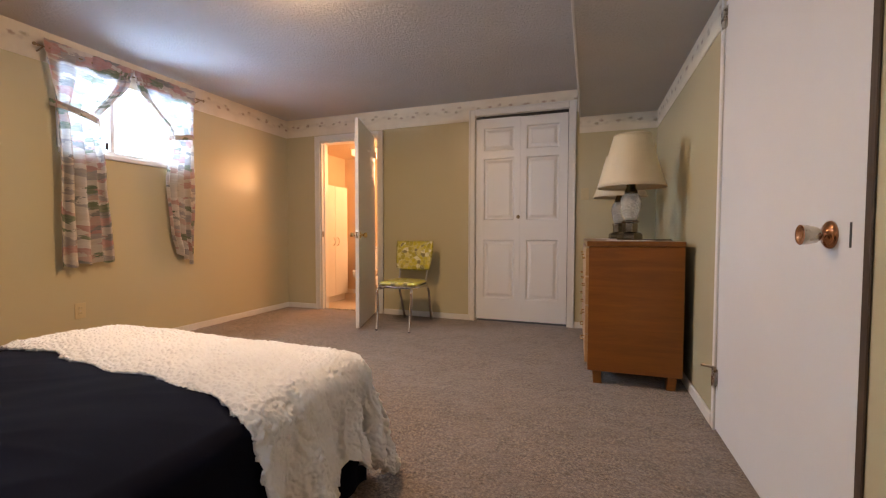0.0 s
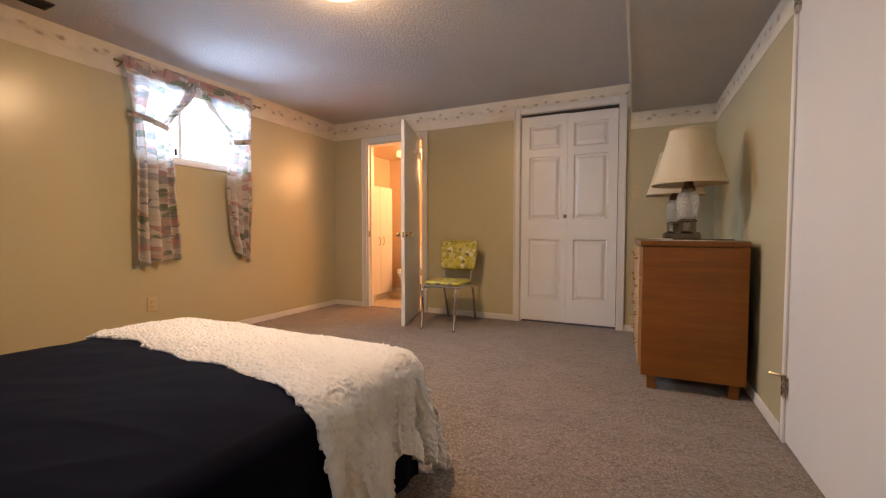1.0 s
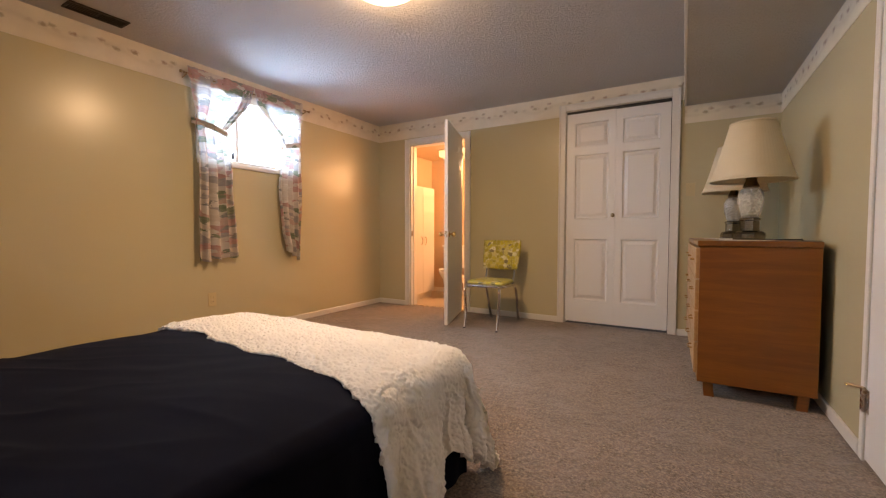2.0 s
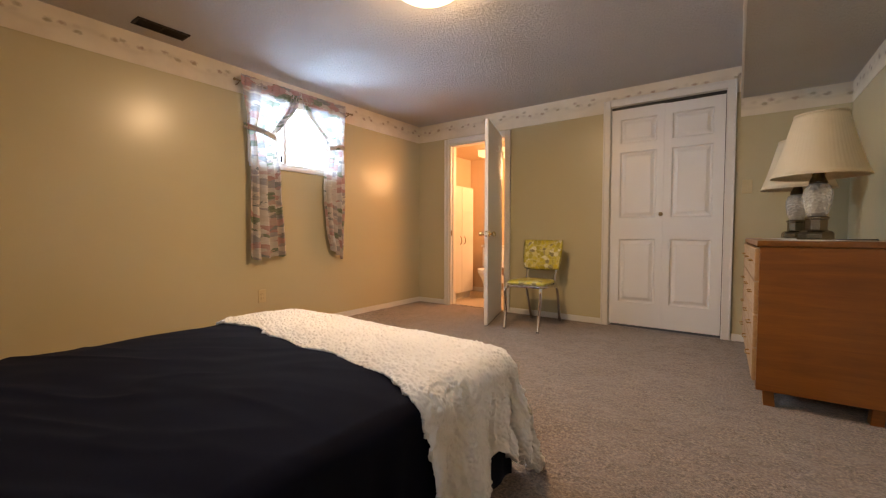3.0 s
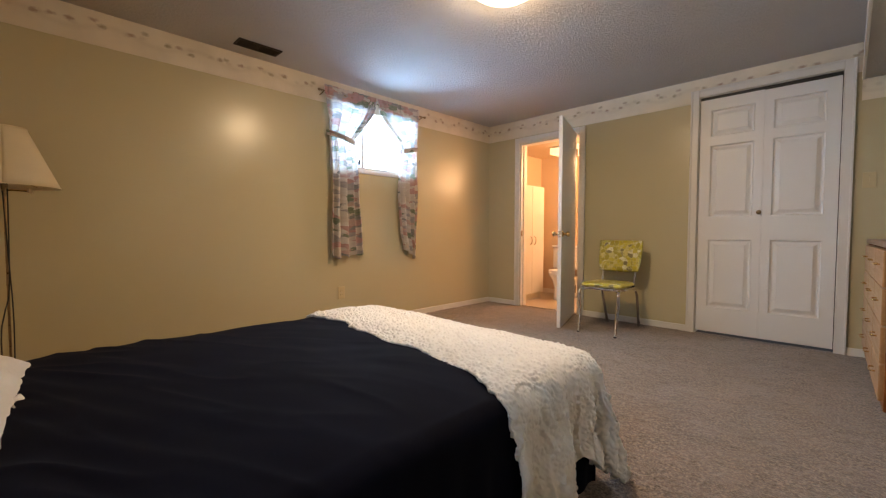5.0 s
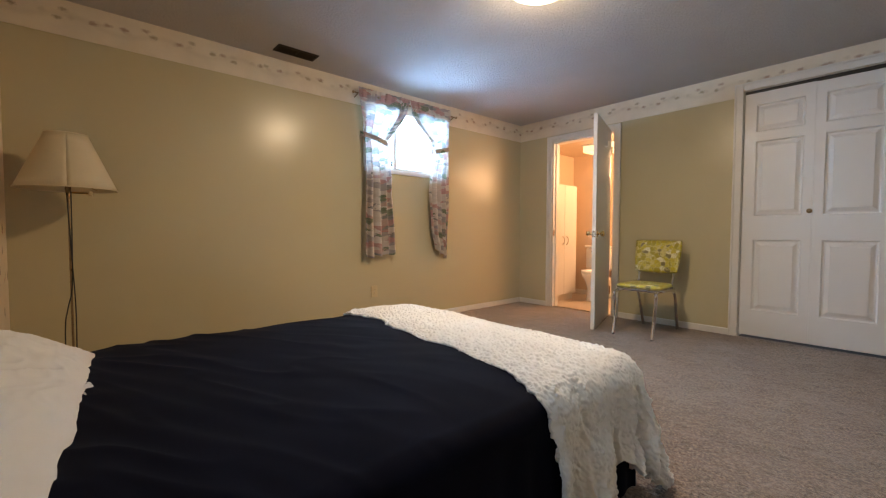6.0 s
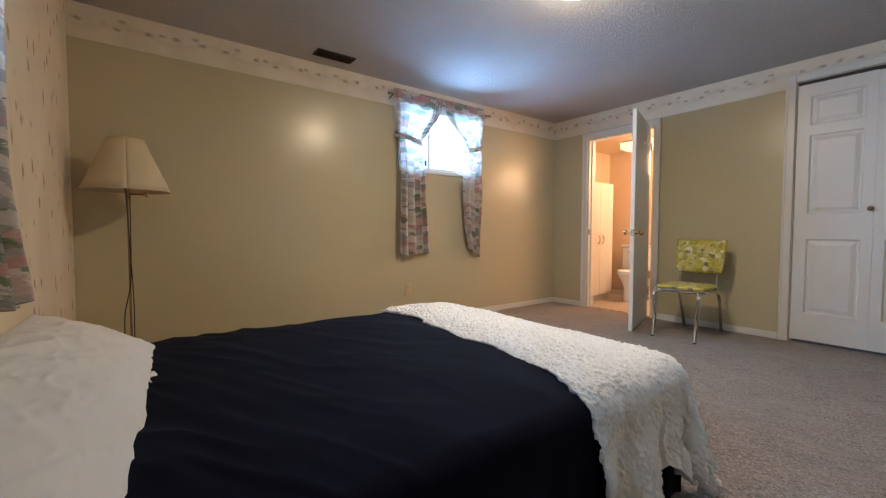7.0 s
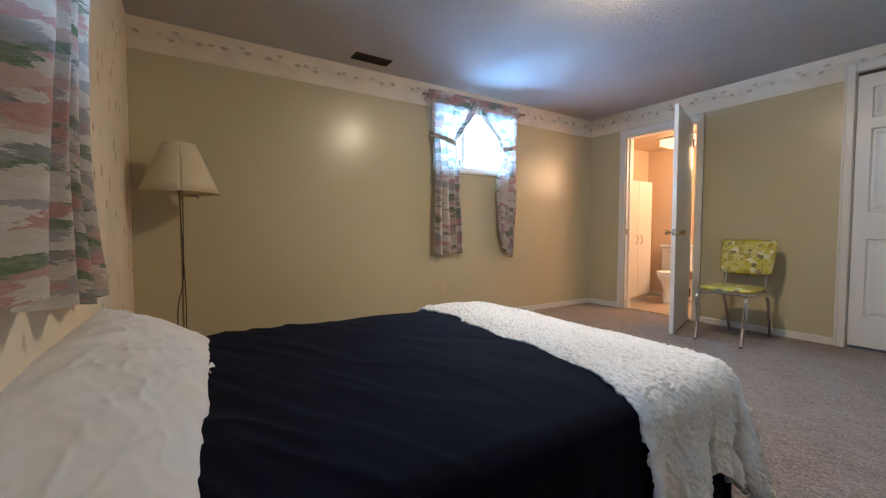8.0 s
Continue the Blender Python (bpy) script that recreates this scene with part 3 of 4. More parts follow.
def bathroom_door():
    """Flat white slab, standing open into the bedroom."""
    a = math.degrees(math.atan2(-0.782, 0.252))
    root = thing("bathroom_door", "flat white bathroom door standing open into the bedroom", "door", pose(-2.330, YN - 0.020, 0, 0, 0, a), "", "structure")
    part("slab", box(0, -0.035, 0.015, 0.815, 0.0, 2.030, 0.0025), M["door"], root)
    for zz in (0.25, 1.78):
        bm = tube([(-0.004, 0.004, zz), (-0.004, 0.004, zz + 0.085)], 0.007, 8)
        box(-0.004, -0.032, zz, 0.0005, 0.0, zz + 0.085, 0, 1, bm)
        part("hinge", bm, M["antique"], root, "dark brass hinge")
    for sgn in (1, -1):
        prof = [(0.029, 0.0), (0.029, 0.004), (0.012, 0.008), (0.010, 0.028), (0.020, 0.036), (0.0265, 0.048), (0.024, 0.060), (0.012, 0.065), (0.0, 0.066)]
        m = pose(0.752, 0.0, 0.915, -90) if sgn > 0 else pose(0.752, -0.035, 0.915, 90)
        part("knob", lathe(prof, 24, m), M["brass"], root, "polished brass door knob", True)
    part("latch", box(0.8145, -0.030, 0.885, 0.8165, -0.005, 0.945), M["nickel"], root)
    part("coat_hook", tube(bend([(0.40, 0.0, 1.80), (0.40, 0.022, 1.79), (0.40, 0.034, 1.815), (0.40, 0.03, 1.84)]), 0.005, 8), M["frame_white"], root)
    return root


bathroom_door()


def side_door():
    root = thing("side_door", "flat white side door, closed, with a rose copper knob", "door", pose(XR, 0, 0), "", "structure")
    slab = part("slab", box(-0.004, SIDE[0] + 0.014, 0.012, 0.031, SIDE[1] - 0.02, SIDE[3] - 0.016, 0.002), M["door"], root)
    part("casing", box(-0.012, SIDE[1] - 0.016, 0.0, 0.0, SIDE[1] + 0.022, SIDE[3] + 0.05, 0.003), M["trim"], root)
    part("casing_head", box(-0.012, SIDE[0] - 0.014, SIDE[3], 0.0, SIDE[1] - 0.018, SIDE[3] + 0.05, 0.003), M["trim"], root)
    part("latch_jamb", box(-0.006, SIDE[0] - 0.014, 0.0, 0.0, SIDE[0] + 0.0125, SIDE[3], 0.002), M["jamb_brown"], root, "dark brown wooden jamb edge")
    for zz in (0.205, 1.87):
        bm = tube([(-0.012, SIDE[1] - 0.019, zz), (-0.012, SIDE[1] - 0.019, zz + 0.095)], 0.0065, 8)
        box(-0.0055, SIDE[1] - 0.05, zz, -0.0035, SIDE[1] - 0.02, zz + 0.095, 0, 1, bm)
        box(-0.0145, SIDE[1] - 0.014, zz, -0.0115, SIDE[1] + 0.014, zz + 0.095, 0, 1, bm)
        for k in range(3):
            merge(bm, lathe([(0.004, 0), (0.003, 0.002), (0, 0.0025)], 8, pose(-0.0055, SIDE[1] - 0.035, zz + 0.018 + 0.03 * k, 0, -90)))
        part("hinge", bm, M["nickel"], root, "dull brass butt hinge")
    part("hinge_pin_stop", tube(bend([(-0.012, SIDE[1] - 0.019, 0.302), (-0.035, SIDE[1] + 0.01, 0.300), (-0.055, SIDE[1] + 0.028, 0.298)]), 0.0065, 8), M["antique"], root)
    part("stop_foot", tube([(-0.02, SIDE[1] - 0.06, 0.296), (-0.012, SIDE[1] - 0.019, 0.302)], 0.0065, 8), M["antique"], root)
    y, z = 1.335, 0.932
    turned = pose(-0.004, y, z, 0, -90)
    knob = part("knob", lathe([(0.036, 0.0), (0.036, 0.004), (0.030, 0.009), (0.020, 0.012), (0.014, 0.016), (0.012, 0.022), (0.016, 0.027)], 36, turned), M["copper"], root, "rose copper rose plate and neck", True)
    part("grip", lathe([(0.016, 0.024), (0.0205, 0.030), (0.0240, 0.045), (0.0265, 0.062), (0.0258, 0.063)], 36, turned, False), M["nickel"], knob, "satin grey flared grip", True)
    part("face", lathe([(0.0262, 0.0630), (0.0250, 0.0640), (0.021, 0.0605), (0.010, 0.056), (0.0001, 0.0552)], 36, turned, False), M["copper"], knob, "dished copper face", True)
    part("latch_slot", box(-0.0052, 1.246, z - 0.03, -0.0035, 1.253, z + 0.03), M["black"], root)
    return root


side_door()

# ---- windows ----


def window_unit(name, axis, at, opening, outward, label):
    """A high slider window: lining, sill, frame, two sashes and panes."""
    a0, a1, z0, z1 = opening
    root = thing(name, label, "window", None, "", "structure")

    def b(p0, d0, r0, p1, d1, r1, bev=0.002):
        d0, d1 = at + outward * d0, at + outward * d1
        if axis == "x":
            return box(min(d0, d1), p0, r0, max(d0, d1), p1, r1, bev)
        return box(p0, min(d0, d1), r0, p1, max(d0, d1), r1, bev)
    w = 0.05
    part("window_sill", b(a0 - 0.02, -0.022, z0 - 0.036, a1 + 0.02, TH, z0 - 0.001, 0.004), M["frame_white"], root)
    part("lining_left", b(a0, 0.0, z0, a0 + 0.012, TH, z1), M["frame_white"], root)
    part("lining_right", b(a1 - 0.012, 0.0, z0, a1, TH, z1), M["frame_white"], root)
    part("casing_left", b(a0 - 0.03, -0.014, z0 - 0.001, a0, 0.0, z1), M["frame_white"], root)
    part("casing_right", b(a1, -0.014, z0 - 0.001, a1 + 0.008, 0.0, z1), M["frame_white"], root)
    part("lining_head", b(a0 + 0.012, 0.0, z1 - 0.012, a1 - 0.012, TH, z1), M["frame_white"], root)
    d0, d1 = 0.065, 0.105
    part("frame_bottom", b(a0 + 0.012, d0, z0, a1 - 0.012, d1, z0 + 0.04), M["frame_white"], root)
    part("frame_top", b(a0 + 0.012, d0, z1 - 0.05, a1 - 0.012, d1, z1 - 0.012), M["frame_white"], root)
    mid = a0 + 0.39
    for k, (p, q) in enumerate(((a0 + 0.012, mid), (mid - 0.03, a1 - 0.012))):
        s = 0.012 * k
        fr = part("sash", b(p, d0 + s - 0.01, z0 + 0.04, p + 0.035, d1 - 0.01 + s, z1 - 0.05), M["frame_white"], root)
        part("stile", b(q - 0.035, d0 + s - 0.01, z0 + 0.04, q, d1 - 0.01 + s, z1 - 0.05), M["frame_white"], fr)
        pane = part("pane", b(p + 0.035, d0 + 0.02, z0 + 0.04, q - 0.035, d0 + 0.024, z1 - 0.05, 0), M["glass"], fr)
        pane.visible_shadow = False
    part("lock", b(a0 + 0.31, d0 - 0.03, z0 + 0.045, a0 + 0.33, d0 - 0.011, z0 + 0.105), M["black"], root)
    return root


window_unit("window_1", "x", XW, WIN, -1, "white framed high basement window, bright daylight behind it")
window_unit("window_2", "y", YS, WIN2, -1, "white framed high window in the papered wall")


def backdrop_material():
    m = Nodes("overcast_garden_light")
    v = m.coords()
    c = m.ramp(m.noise(v, 2.2, 4), [(0.3, (0.80, 0.90, 1.0)), (0.7, (1.0, 1.0, 1.0))])
    m.base((0, 0, 0), 1.0, Emission_Color=c, Emission_Strength=2.2)
    return m.mat


M["outside"] = backdrop_material()
setting("backdrop_west", box(XW - 1.6, 0.4, 0.6, XW - 1.55, 4.6, 3.8), M["outside"], "bright hazy daylight outside the window", "backdrop")
setting("backdrop_south", box(-3.6, YS - 1.6, 0.6, 1.6, YS - 1.55, 3.8), M["outside"], "bright hazy daylight outside the window", "backdrop")
setting("ground", box(-60, -60, -0.5, 60, 60, -0.3), M["shadow_gap"], "dark earth outside", "ground")

# ---- bathroom beyond the doorway ----
BX0, BX1, BY0, BY1, BZ = -3.56, -1.35, YN + TH, 5.51, 2.065
setting("bathroom_floor", box(BX0, YN + 0.04, -0.06, BX1, BY1, 0.004), M["bath_floor"], "pale vinyl bathroom floor", "floor")
setting("bathroom_wall_west", box(BX0 - 0.1, BY0, 0, BX0, BY1 + 0.1, BZ), M["bath_wall"], "cream painted bathroom wall", "wall")
setting("bathroom_wall_north", box(BX0, BY1, 0, BX1, BY1 + 0.1, BZ), M["bath_wall"], "cream painted bathroom wall", "wall")
setting("bathroom_wall_east", box(BX1, BY0, 0, BX1 + 0.1, BY1 + 0.1, BZ), M["bath_wall"], "cream painted bathroom wall", "wall")
setting("bathroom_ceiling", box(BX0 - 0.1, BY0, BZ, BX1 + 0.1, BY1 + 0.1, BZ + 0.06), M["bath_wall"], "cream bathroom ceiling", "ceiling")
setting("bathroom_threshold", box(BATH[0], YN + 0.035, 0.0, BATH[1], YN + 0.065, 0.009, 0.003), M["nickel"], "metal carpet strip at the bathroom doorway", "trim")
setting("bathroom_baseboard", box(BX0 + 0.001, BY1 - 0.012, 0.004, BX1, BY1, 0.07, 0.003), M["trim"], "white bathroom baseboard", "baseboard")


# ---- bed ----
BED = (-2.25, -0.80, -0.43, 1.385)      # x and y limits of the mattress
BZT = 0.452


def crown(x, y):
    u = (x - BED[0]) / (BED[1] - BED[0])
    v = (y - BED[2]) / (BED[3] - BED[2])
    u, v = min(max(u, 0), 1), min(max(v, 0), 1)
    return 0.040 * (1 - (2 * u - 1) ** 4) * (1 - max(0, 2 * v - 1) ** 4 * 0.8)


def drape(sx, sy, lift=0.0, r=0.055, flare=0.05, wave=0.0, corner=0.15):
    """Where a flat cloth point (sx, sy) comes to lie over the bed; it folds down at the sides and the foot."""
    x0, x1, _, y1 = BED
    px, py = min(max(sx, x0 + r), x1 - r), min(sy, y1 - r)
    ex, ey = sx - px, sy - py
    e = math.hypot(ex, ey)
    top = BZT + crown(px, py) + lift
    if e < 1e-6:
        return Vector((px, py, top))
    dx, dy = ex / e, ey / e
    rr = r + lift
    quarter = rr * math.pi / 2
    if e < quarter:
        a = e / rr
        return Vector((px + dx * rr * math.sin(a), py + dy * rr * math.sin(a), top - rr * (1 - math.cos(a))))
    low = e - quarter
    ang = math.atan2(dy, dx)
    run = sy * 1.0 if abs(dx) > abs(dy) else sx
    ripple = wave * min(1, low / 0.14) * math.sin(run * 38 + 1.7 * math.sin(run * 9))
    out = rr + flare * low + ripple + corner * low * 2 * abs(dx * dy)
    z = top - rr - low
    return Vector((px + dx * out, py + dy * out, max(z, 0.012 + lift * 0.3)))


def make_bed():
    root = thing("bed", "double bed made up with a navy coverlet", "bed")
    x0, x1, y0, y1 = BED
    part("mattress", box(x0 + 0.02, y0, 0.22, x1 - 0.02, y1 - 0.02, 0.43, 0.03, 3), M["mattress"], root)
    part("box_spring", box(x0 + 0.03, y0, 0.07, x1 - 0.03, y1 - 0.03, 0.215, 0.015, 2), M["mattress"], root)
    for lx in (x0 + 0.1, x1 - 0.1):
        for ly in (y0 + 0.1, y1 - 0.12):
            part("leg", box(lx - 0.025, ly - 0.025, 0, lx + 0.025, ly + 0.025, 0.07, 0.004), M["black"], root)
    return root


make_bed()


def crease(x, y):
    """Soft pulled folds running from the pillow towards the near foot corner."""
    a, c = 0.88 * x + 0.47 * y, 0.47 * x - 0.88 * y
    k = noise.noise(Vector((a * 1.8, c * 6.5, 2.0))) + 0.35 * noise.noise(Vector((a * 3.0, c * 15.0, 6.0)))
    ridge = max(0.0, 1 - 2.6 * abs(k)) ** 2
    return 0.012 * ridge * max(0.12, 1 - max(0, y + 0.15) / 0.9)


def coverlet():
    drop = 0.43

    def f(u, v):
        sx = BED[0] - drop + u * (BED[1] - BED[0] + 2 * drop)
        sy = BED[2] + 0.01 + v * (BED[3] - BED[2] + drop)
        p = drape(sx, sy, 0.006, 0.05, 0.02, 0.006, -0.03)
        n = noise.noise(Vector((sx * 2.2 + sy * 1.2, sy * 5.0 - sx * 1.5, 0.3)))
        w = noise.noise(Vector((sx * 5 + sy * 3, sy * 11 - sx * 6, 1.3)))
        if p.z > 0.4:
            p.z += 0.007 * n + 0.004 * w + crease(sx, sy)
        else:
            p.x += 0.006 * n
        return p
    ob = part("coverlet", grid(260, 230, f), M["navy"], None, "", True)
    return tagged(ob, "plain navy cotton coverlet draped over the bed", "coverlet")


coverlet()


def blanket():
    """White chenille throw folded across the foot, hanging at the near side."""
    xa = -2.40
    nu, nv = 780, 330

    def reach(y):
        """How far the throw hangs past the bed's side, along its length."""
        pts = ((0.70, 0.43), (1.00, 0.42), (1.08, 0.38), (1.16, 0.315), (1.22, 0.305), (1.27, 0.36), (1.40, 0.39), (1.9, 0.36))
        for (ya, la), (yb, lb) in zip(pts, pts[1:]):
            if y <= yb:
                return la + (lb - la) * max(0, (y - ya) / (yb - ya))
        return pts[-1][1]

    def f(u, v):
        s0 = xa + (BED[1] + 0.3 - xa) * u
        front = 0.815 + 0.16 * min(1, max(0, (-0.80 - s0) / 1.5)) + 0.014 * math.sin(s0 * 9) + 0.010 * math.sin(s0 * 23 + 1)
        back = BED[3] + 0.26 + 0.02 * math.sin(s0 * 17)
        sy = front + (back - front) * v
        xb = BED[1] + reach(sy) + 0.024 * abs(math.sin(sy * 70 + 2 * math.sin(sy * 23))) - 0.008
        sx = xa + (xb - xa) * u
        args = (0.030, 0.065, 0.10, 0.028)
        p = drape(sx, sy, *args)
        q = drape(sx + 0.006, sy, *args)
        r = drape(sx, sy + 0.006, *args)
        nrm = (q - p).cross(r - p)
        if nrm.length > 1e-9:
            nrm.normalize()
        else:
            nrm = Vector((0, 0, 1))
        wx = 0.5 * noise.noise(Vector((sx * 11, sy * 11, 0)))
        wy = 0.6 * noise.noise(Vector((sx * 11, sy * 11, 5)))
        near = noise.voronoi(Vector((sx * 62 + wx, sy * 84 + wy, 0.5)))[0]
        lump = max(0.0, 1 - (near[0] / 0.62) ** 2)
        b = noise.noise(Vector((sx * 55, sy * 75, 0.5)))
        c = noise.noise(Vector((sx * 150, sy * 150, 4.5)))
        big = noise.noise(Vector((sx * 4.0, sy * 5.0, 8.0)))
        clump = 1 - 2 * abs(noise.noise(Vector((sx * 16 + 3, sy * 24, 11.0))))
        hang = min(1.0, max(0.0, (sx - BED[1] + 0.05) / 0.16))
        pleat = 1 - 2 * abs(noise.noise(Vector((sx * 4.5, sy * 17 + 1.5 * noise.noise(Vector((sx * 6, sy * 6, 1))), 21.0))))
        d = 0.0078 * lump * (0.75 + 0.6 * noise.noise(Vector((sx * 31, sy * 31, 3.0)))) + 0.0032 * b + 0.0014 * c + 0.010 * big + 0.004 * clump + 0.021 * hang * (pleat - 0.5)
        roll = 0.016 * math.sin(min(1.0, v * 11) * math.pi * 0.5) - 0.020
        return p + nrm * (d + roll)
    ob = part("blanket", grid(nu, nv, f), M["chenille"], None, "", True)
    so = ob.modifiers.new("thick", 'SOLIDIFY')
    so.thickness, so.offset = 0.012, -1
    return tagged(ob, "white bobbly chenille throw across the foot of the bed", "blanket")


blanket()


def pillow(x, y, z, length, width, height, turn, tilt, seed):
    bm = bmesh.new()
    n = 110
    for side in (1, -1):
        def g(u, v):
            a, b = 2 * u - 1, 2 * v - 1
            ea, eb = abs(a), abs(b)
            puff = max(0, (1 - ea ** 2.6)) ** 0.55 * max(0, (1 - eb ** 2.6)) ** 0.55
            pinch = 1 - 0.07 * (1 - ea ** 2) * 0 - 0.06 * (1 - (ea * 1.0) ** 2) * eb - 0.05 * (1 - eb ** 2) * ea
            px, py = a * length / 2 * pinch, b * width / 2 * pinch
            k = noise.noise(Vector((px * 5 + seed, py * 9, seed)))
            k2 = noise.noise(Vector((px * 12 + seed, py * 20 + px * 8, seed + 3)))
            fold = max(0.0, 1 - 2.4 * abs(noise.noise(Vector((px * 5.5 + py * 5 + seed, py * 3.2 - px * 2.2, 3.0))))) ** 1.5
            small = max(0.0, 1 - 3.0 * abs(noise.noise(Vector((px * 8 + py * 14 + seed, py * 9 - px * 11, 8.0))))) ** 1.5
            dz = side * puff * height / 2 + (0.012 * k + 0.003 * k2 + 0.014 * fold + 0.0045 * small) * (0.05 + puff)
            if side < 0:
                dz = max(dz, -0.03)
            return Vector((px, py, dz))
        grid(n, n, g, bm)
    bmesh.ops.remove_doubles(bm, verts=bm.verts[:], dist=0.0008)
    ob = part("pillow", bm, M["pillow"], None, "", True)
    ob.matrix_basis = pose(x, y, z, tilt, 0, turn)
    return ob


big_pillow = tagged(pillow(-1.475, -0.322, 0.536, 1.42, 0.418, 0.154, -4.3, -26, 1.0), "long white cotton pillow leaning at the bed head", "pillow")


def case_flap():
    """The loose open end of the pillowcase, folded over at the front."""
    bm = bmesh.new()
    for k, (x, y, z, w, h) in enumerate(((-0.13, -0.155, 0.045, 0.10, 0.05), (-0.05, -0.165, 0.030, 0.09, 0.055))):
        def g(u, v):
            a = (u - 0.5) * w
            return Vector((x + a, y + 0.322 + 0.022 * math.sin(v * 2.6) + 0.006 * math.sin(9 * u + k), z + 0.008 - h * v * (0.7 + 0.3 * u) + 0.010 * math.sin(u * 7 + k)))
        grid(14, 8, g, bm)
    ob = part("case_hem", bm, M["pillow"], big_pillow, "", True)
    so = ob.modifiers.new("thick", 'SOLIDIFY')
    so.thickness = 0.004
    return ob


case_flap()


# ---- dresser ----


def dresser():
    L, D, H = 1.45, 0.525, 0.888
    root = thing("dresser", "honey-brown maple dresser on short square legs", "dresser", pose(-0.006, 2.70, 0, 0, 0, 1.3))
    part("end_panel", box(0.0, 0.0, 0.085, D, 0.022, H - 0.032, 0.003), M["dresser"], root)
    part("end_panel", box(0.0, L - 0.022, 0.085, D, L, H - 0.032, 0.003), M["dresser"], root)
    part("bottom_panel", box(0.005, 0.022, 0.088, D - 0.01, L - 0.022, 0.106), M["dresser"], root)
    part("back_panel", box(D - 0.012, 0.022, 0.106, D - 0.002, L - 0.022, H - 0.032), M["shadow_gap"], root)
    part("top", box(-0.012, -0.008, H - 0.032, D + 0.002, L + 0.008, H, 0.006, 2), M["dresser_top"], root)
    part("bottom_rail", box(0.0, 0.022, 0.085, 0.02, L - 0.022, 0.118), M["dresser"], root)
    for ly in (0.02, L - 0.075):
        for lx in (0.03, D - 0.075):
            bm = box(lx, ly, 0.0, lx + 0.05, ly + 0.055, 0.086, 0.003)
            for v in bm.verts:
                if v.co.z < 0.02:
                    v.co.x += 0.006 if lx < 0.2 else -0.006
            part("leg", bm, M["dresser"], root)
    rows, cols = 4, 3
    z0, z1 = 0.122, H - 0.040
    dh, dw = (z1 - z0) / rows, (L - 0.05) / cols
    for i in range(rows):
        for j in range(cols):
            ya, za = 0.025 + j * dw + 0.004, z0 + i * dh + 0.004
            dr = part("drawer", box(-0.018, ya, za, 0.018, ya + dw - 0.008, za + dh - 0.008, 0.005, 2), M["drawer"], root)
            yc, zc = ya + dw / 2, za + dh * 0.55
            part("handle", tube(bend([(-0.018, yc - 0.05, zc), (-0.036, yc - 0.045, zc), (-0.040, yc, zc), (-0.036, yc + 0.045, zc), (-0.018, yc + 0.05, zc)], 4), 0.004, 8), M["brass"], dr, "thin brass bow pull")
    return root


dresser()


def table_lamp(x, y, z, turn):
    root = thing("table_lamp", "table lamp with cut glass body and wide ivory shade", "lamp", pose(x, y, z, 0, 0, turn), "pair of dresser lamps")
    foot = lathe([(0.084, 0.0), (0.086, 0.006), (0.082, 0.012), (0.082, 0.034), (0.074, 0.046), (0.062, 0.052)], 8)
    base = part("base", foot, M["lamp_metal"], root, "stepped dark chrome base with eight sides")
    part("pedestal", lathe([(0.054, 0.052), (0.050, 0.058), (0.050, 0.112), (0.056, 0.118), (0.056, 0.126), (0.044, 0.132)], 8), M["lamp_metal"], base)
    body = [(0.040, 0.132), (0.048, 0.150), (0.059, 0.190), (0.065, 0.235), (0.063, 0.270), (0.052, 0.298), (0.034, 0.312)]
    part("glass_body", lathe(body, 40), M["cut_glass"], root, "crackled clear pressed glass", True)
    part("stem", lathe([(0.007, 0.12), (0.007, 0.32)], 12), M["antique"], root)
    part("collar", lathe([(0.034, 0.311), (0.042, 0.314), (0.040, 0.322), (0.028, 0.350), (0.024, 0.372), (0.016, 0.380), (0.016, 0.41), (0.0, 0.412)], 24), M["lamp_metal"], root, "", True)
    def f(u, v):
        a = 2 * math.pi * u
        r = 0.210 + (0.112 - 0.210) * (v + 0.10 * math.sin(math.pi * v) * (1 - v))
        r += 0.0005 * math.sin(a * 60)
        return Vector((r * math.cos(a), r * math.sin(a), 0.352 + 0.338 * v))
    sh = part("shade", grid(240, 14, f), M["shade"], root, "ivory pleated bell shade", True)
    so = sh.modifiers.new("thick", 'SOLIDIFY')
    so.thickness = 0.002
    for r, zz in ((0.210, 0.352), (0.1125, 0.690)):
        part("shade_trim", tube([(r * math.cos(a), r * math.sin(a), zz) for a in [2 * math.pi * k / 48 for k in range(48)]], 0.004, 6, True), M["shade"], sh)
    part("shade_ring", lathe([(0.112, 0.688), (0.012, 0.680), (0.012, 0.677), (0.112, 0.684)], 24), M["antique"], sh)
    part("harp", tube(bend([(0.02, 0, 0.34), (0.05, 0, 0.45), (0.045, 0, 0.58), (0, 0, 0.68), (-0.045, 0, 0.58), (-0.05, 0, 0.45), (-0.02, 0, 0.34)], 5), 0.0025, 6), M["brass"], root)
    part("finial", lathe([(0.006, 0.676), (0.011, 0.688), (0.006, 0.696), (0, 0.70)], 12), M["brass"], root)
    return root


table_lamp(0.252, 3.02, 0.8905, 10)
table_lamp(0.235, 3.80, 0.8905, 35)


# ---- chrome chair ----


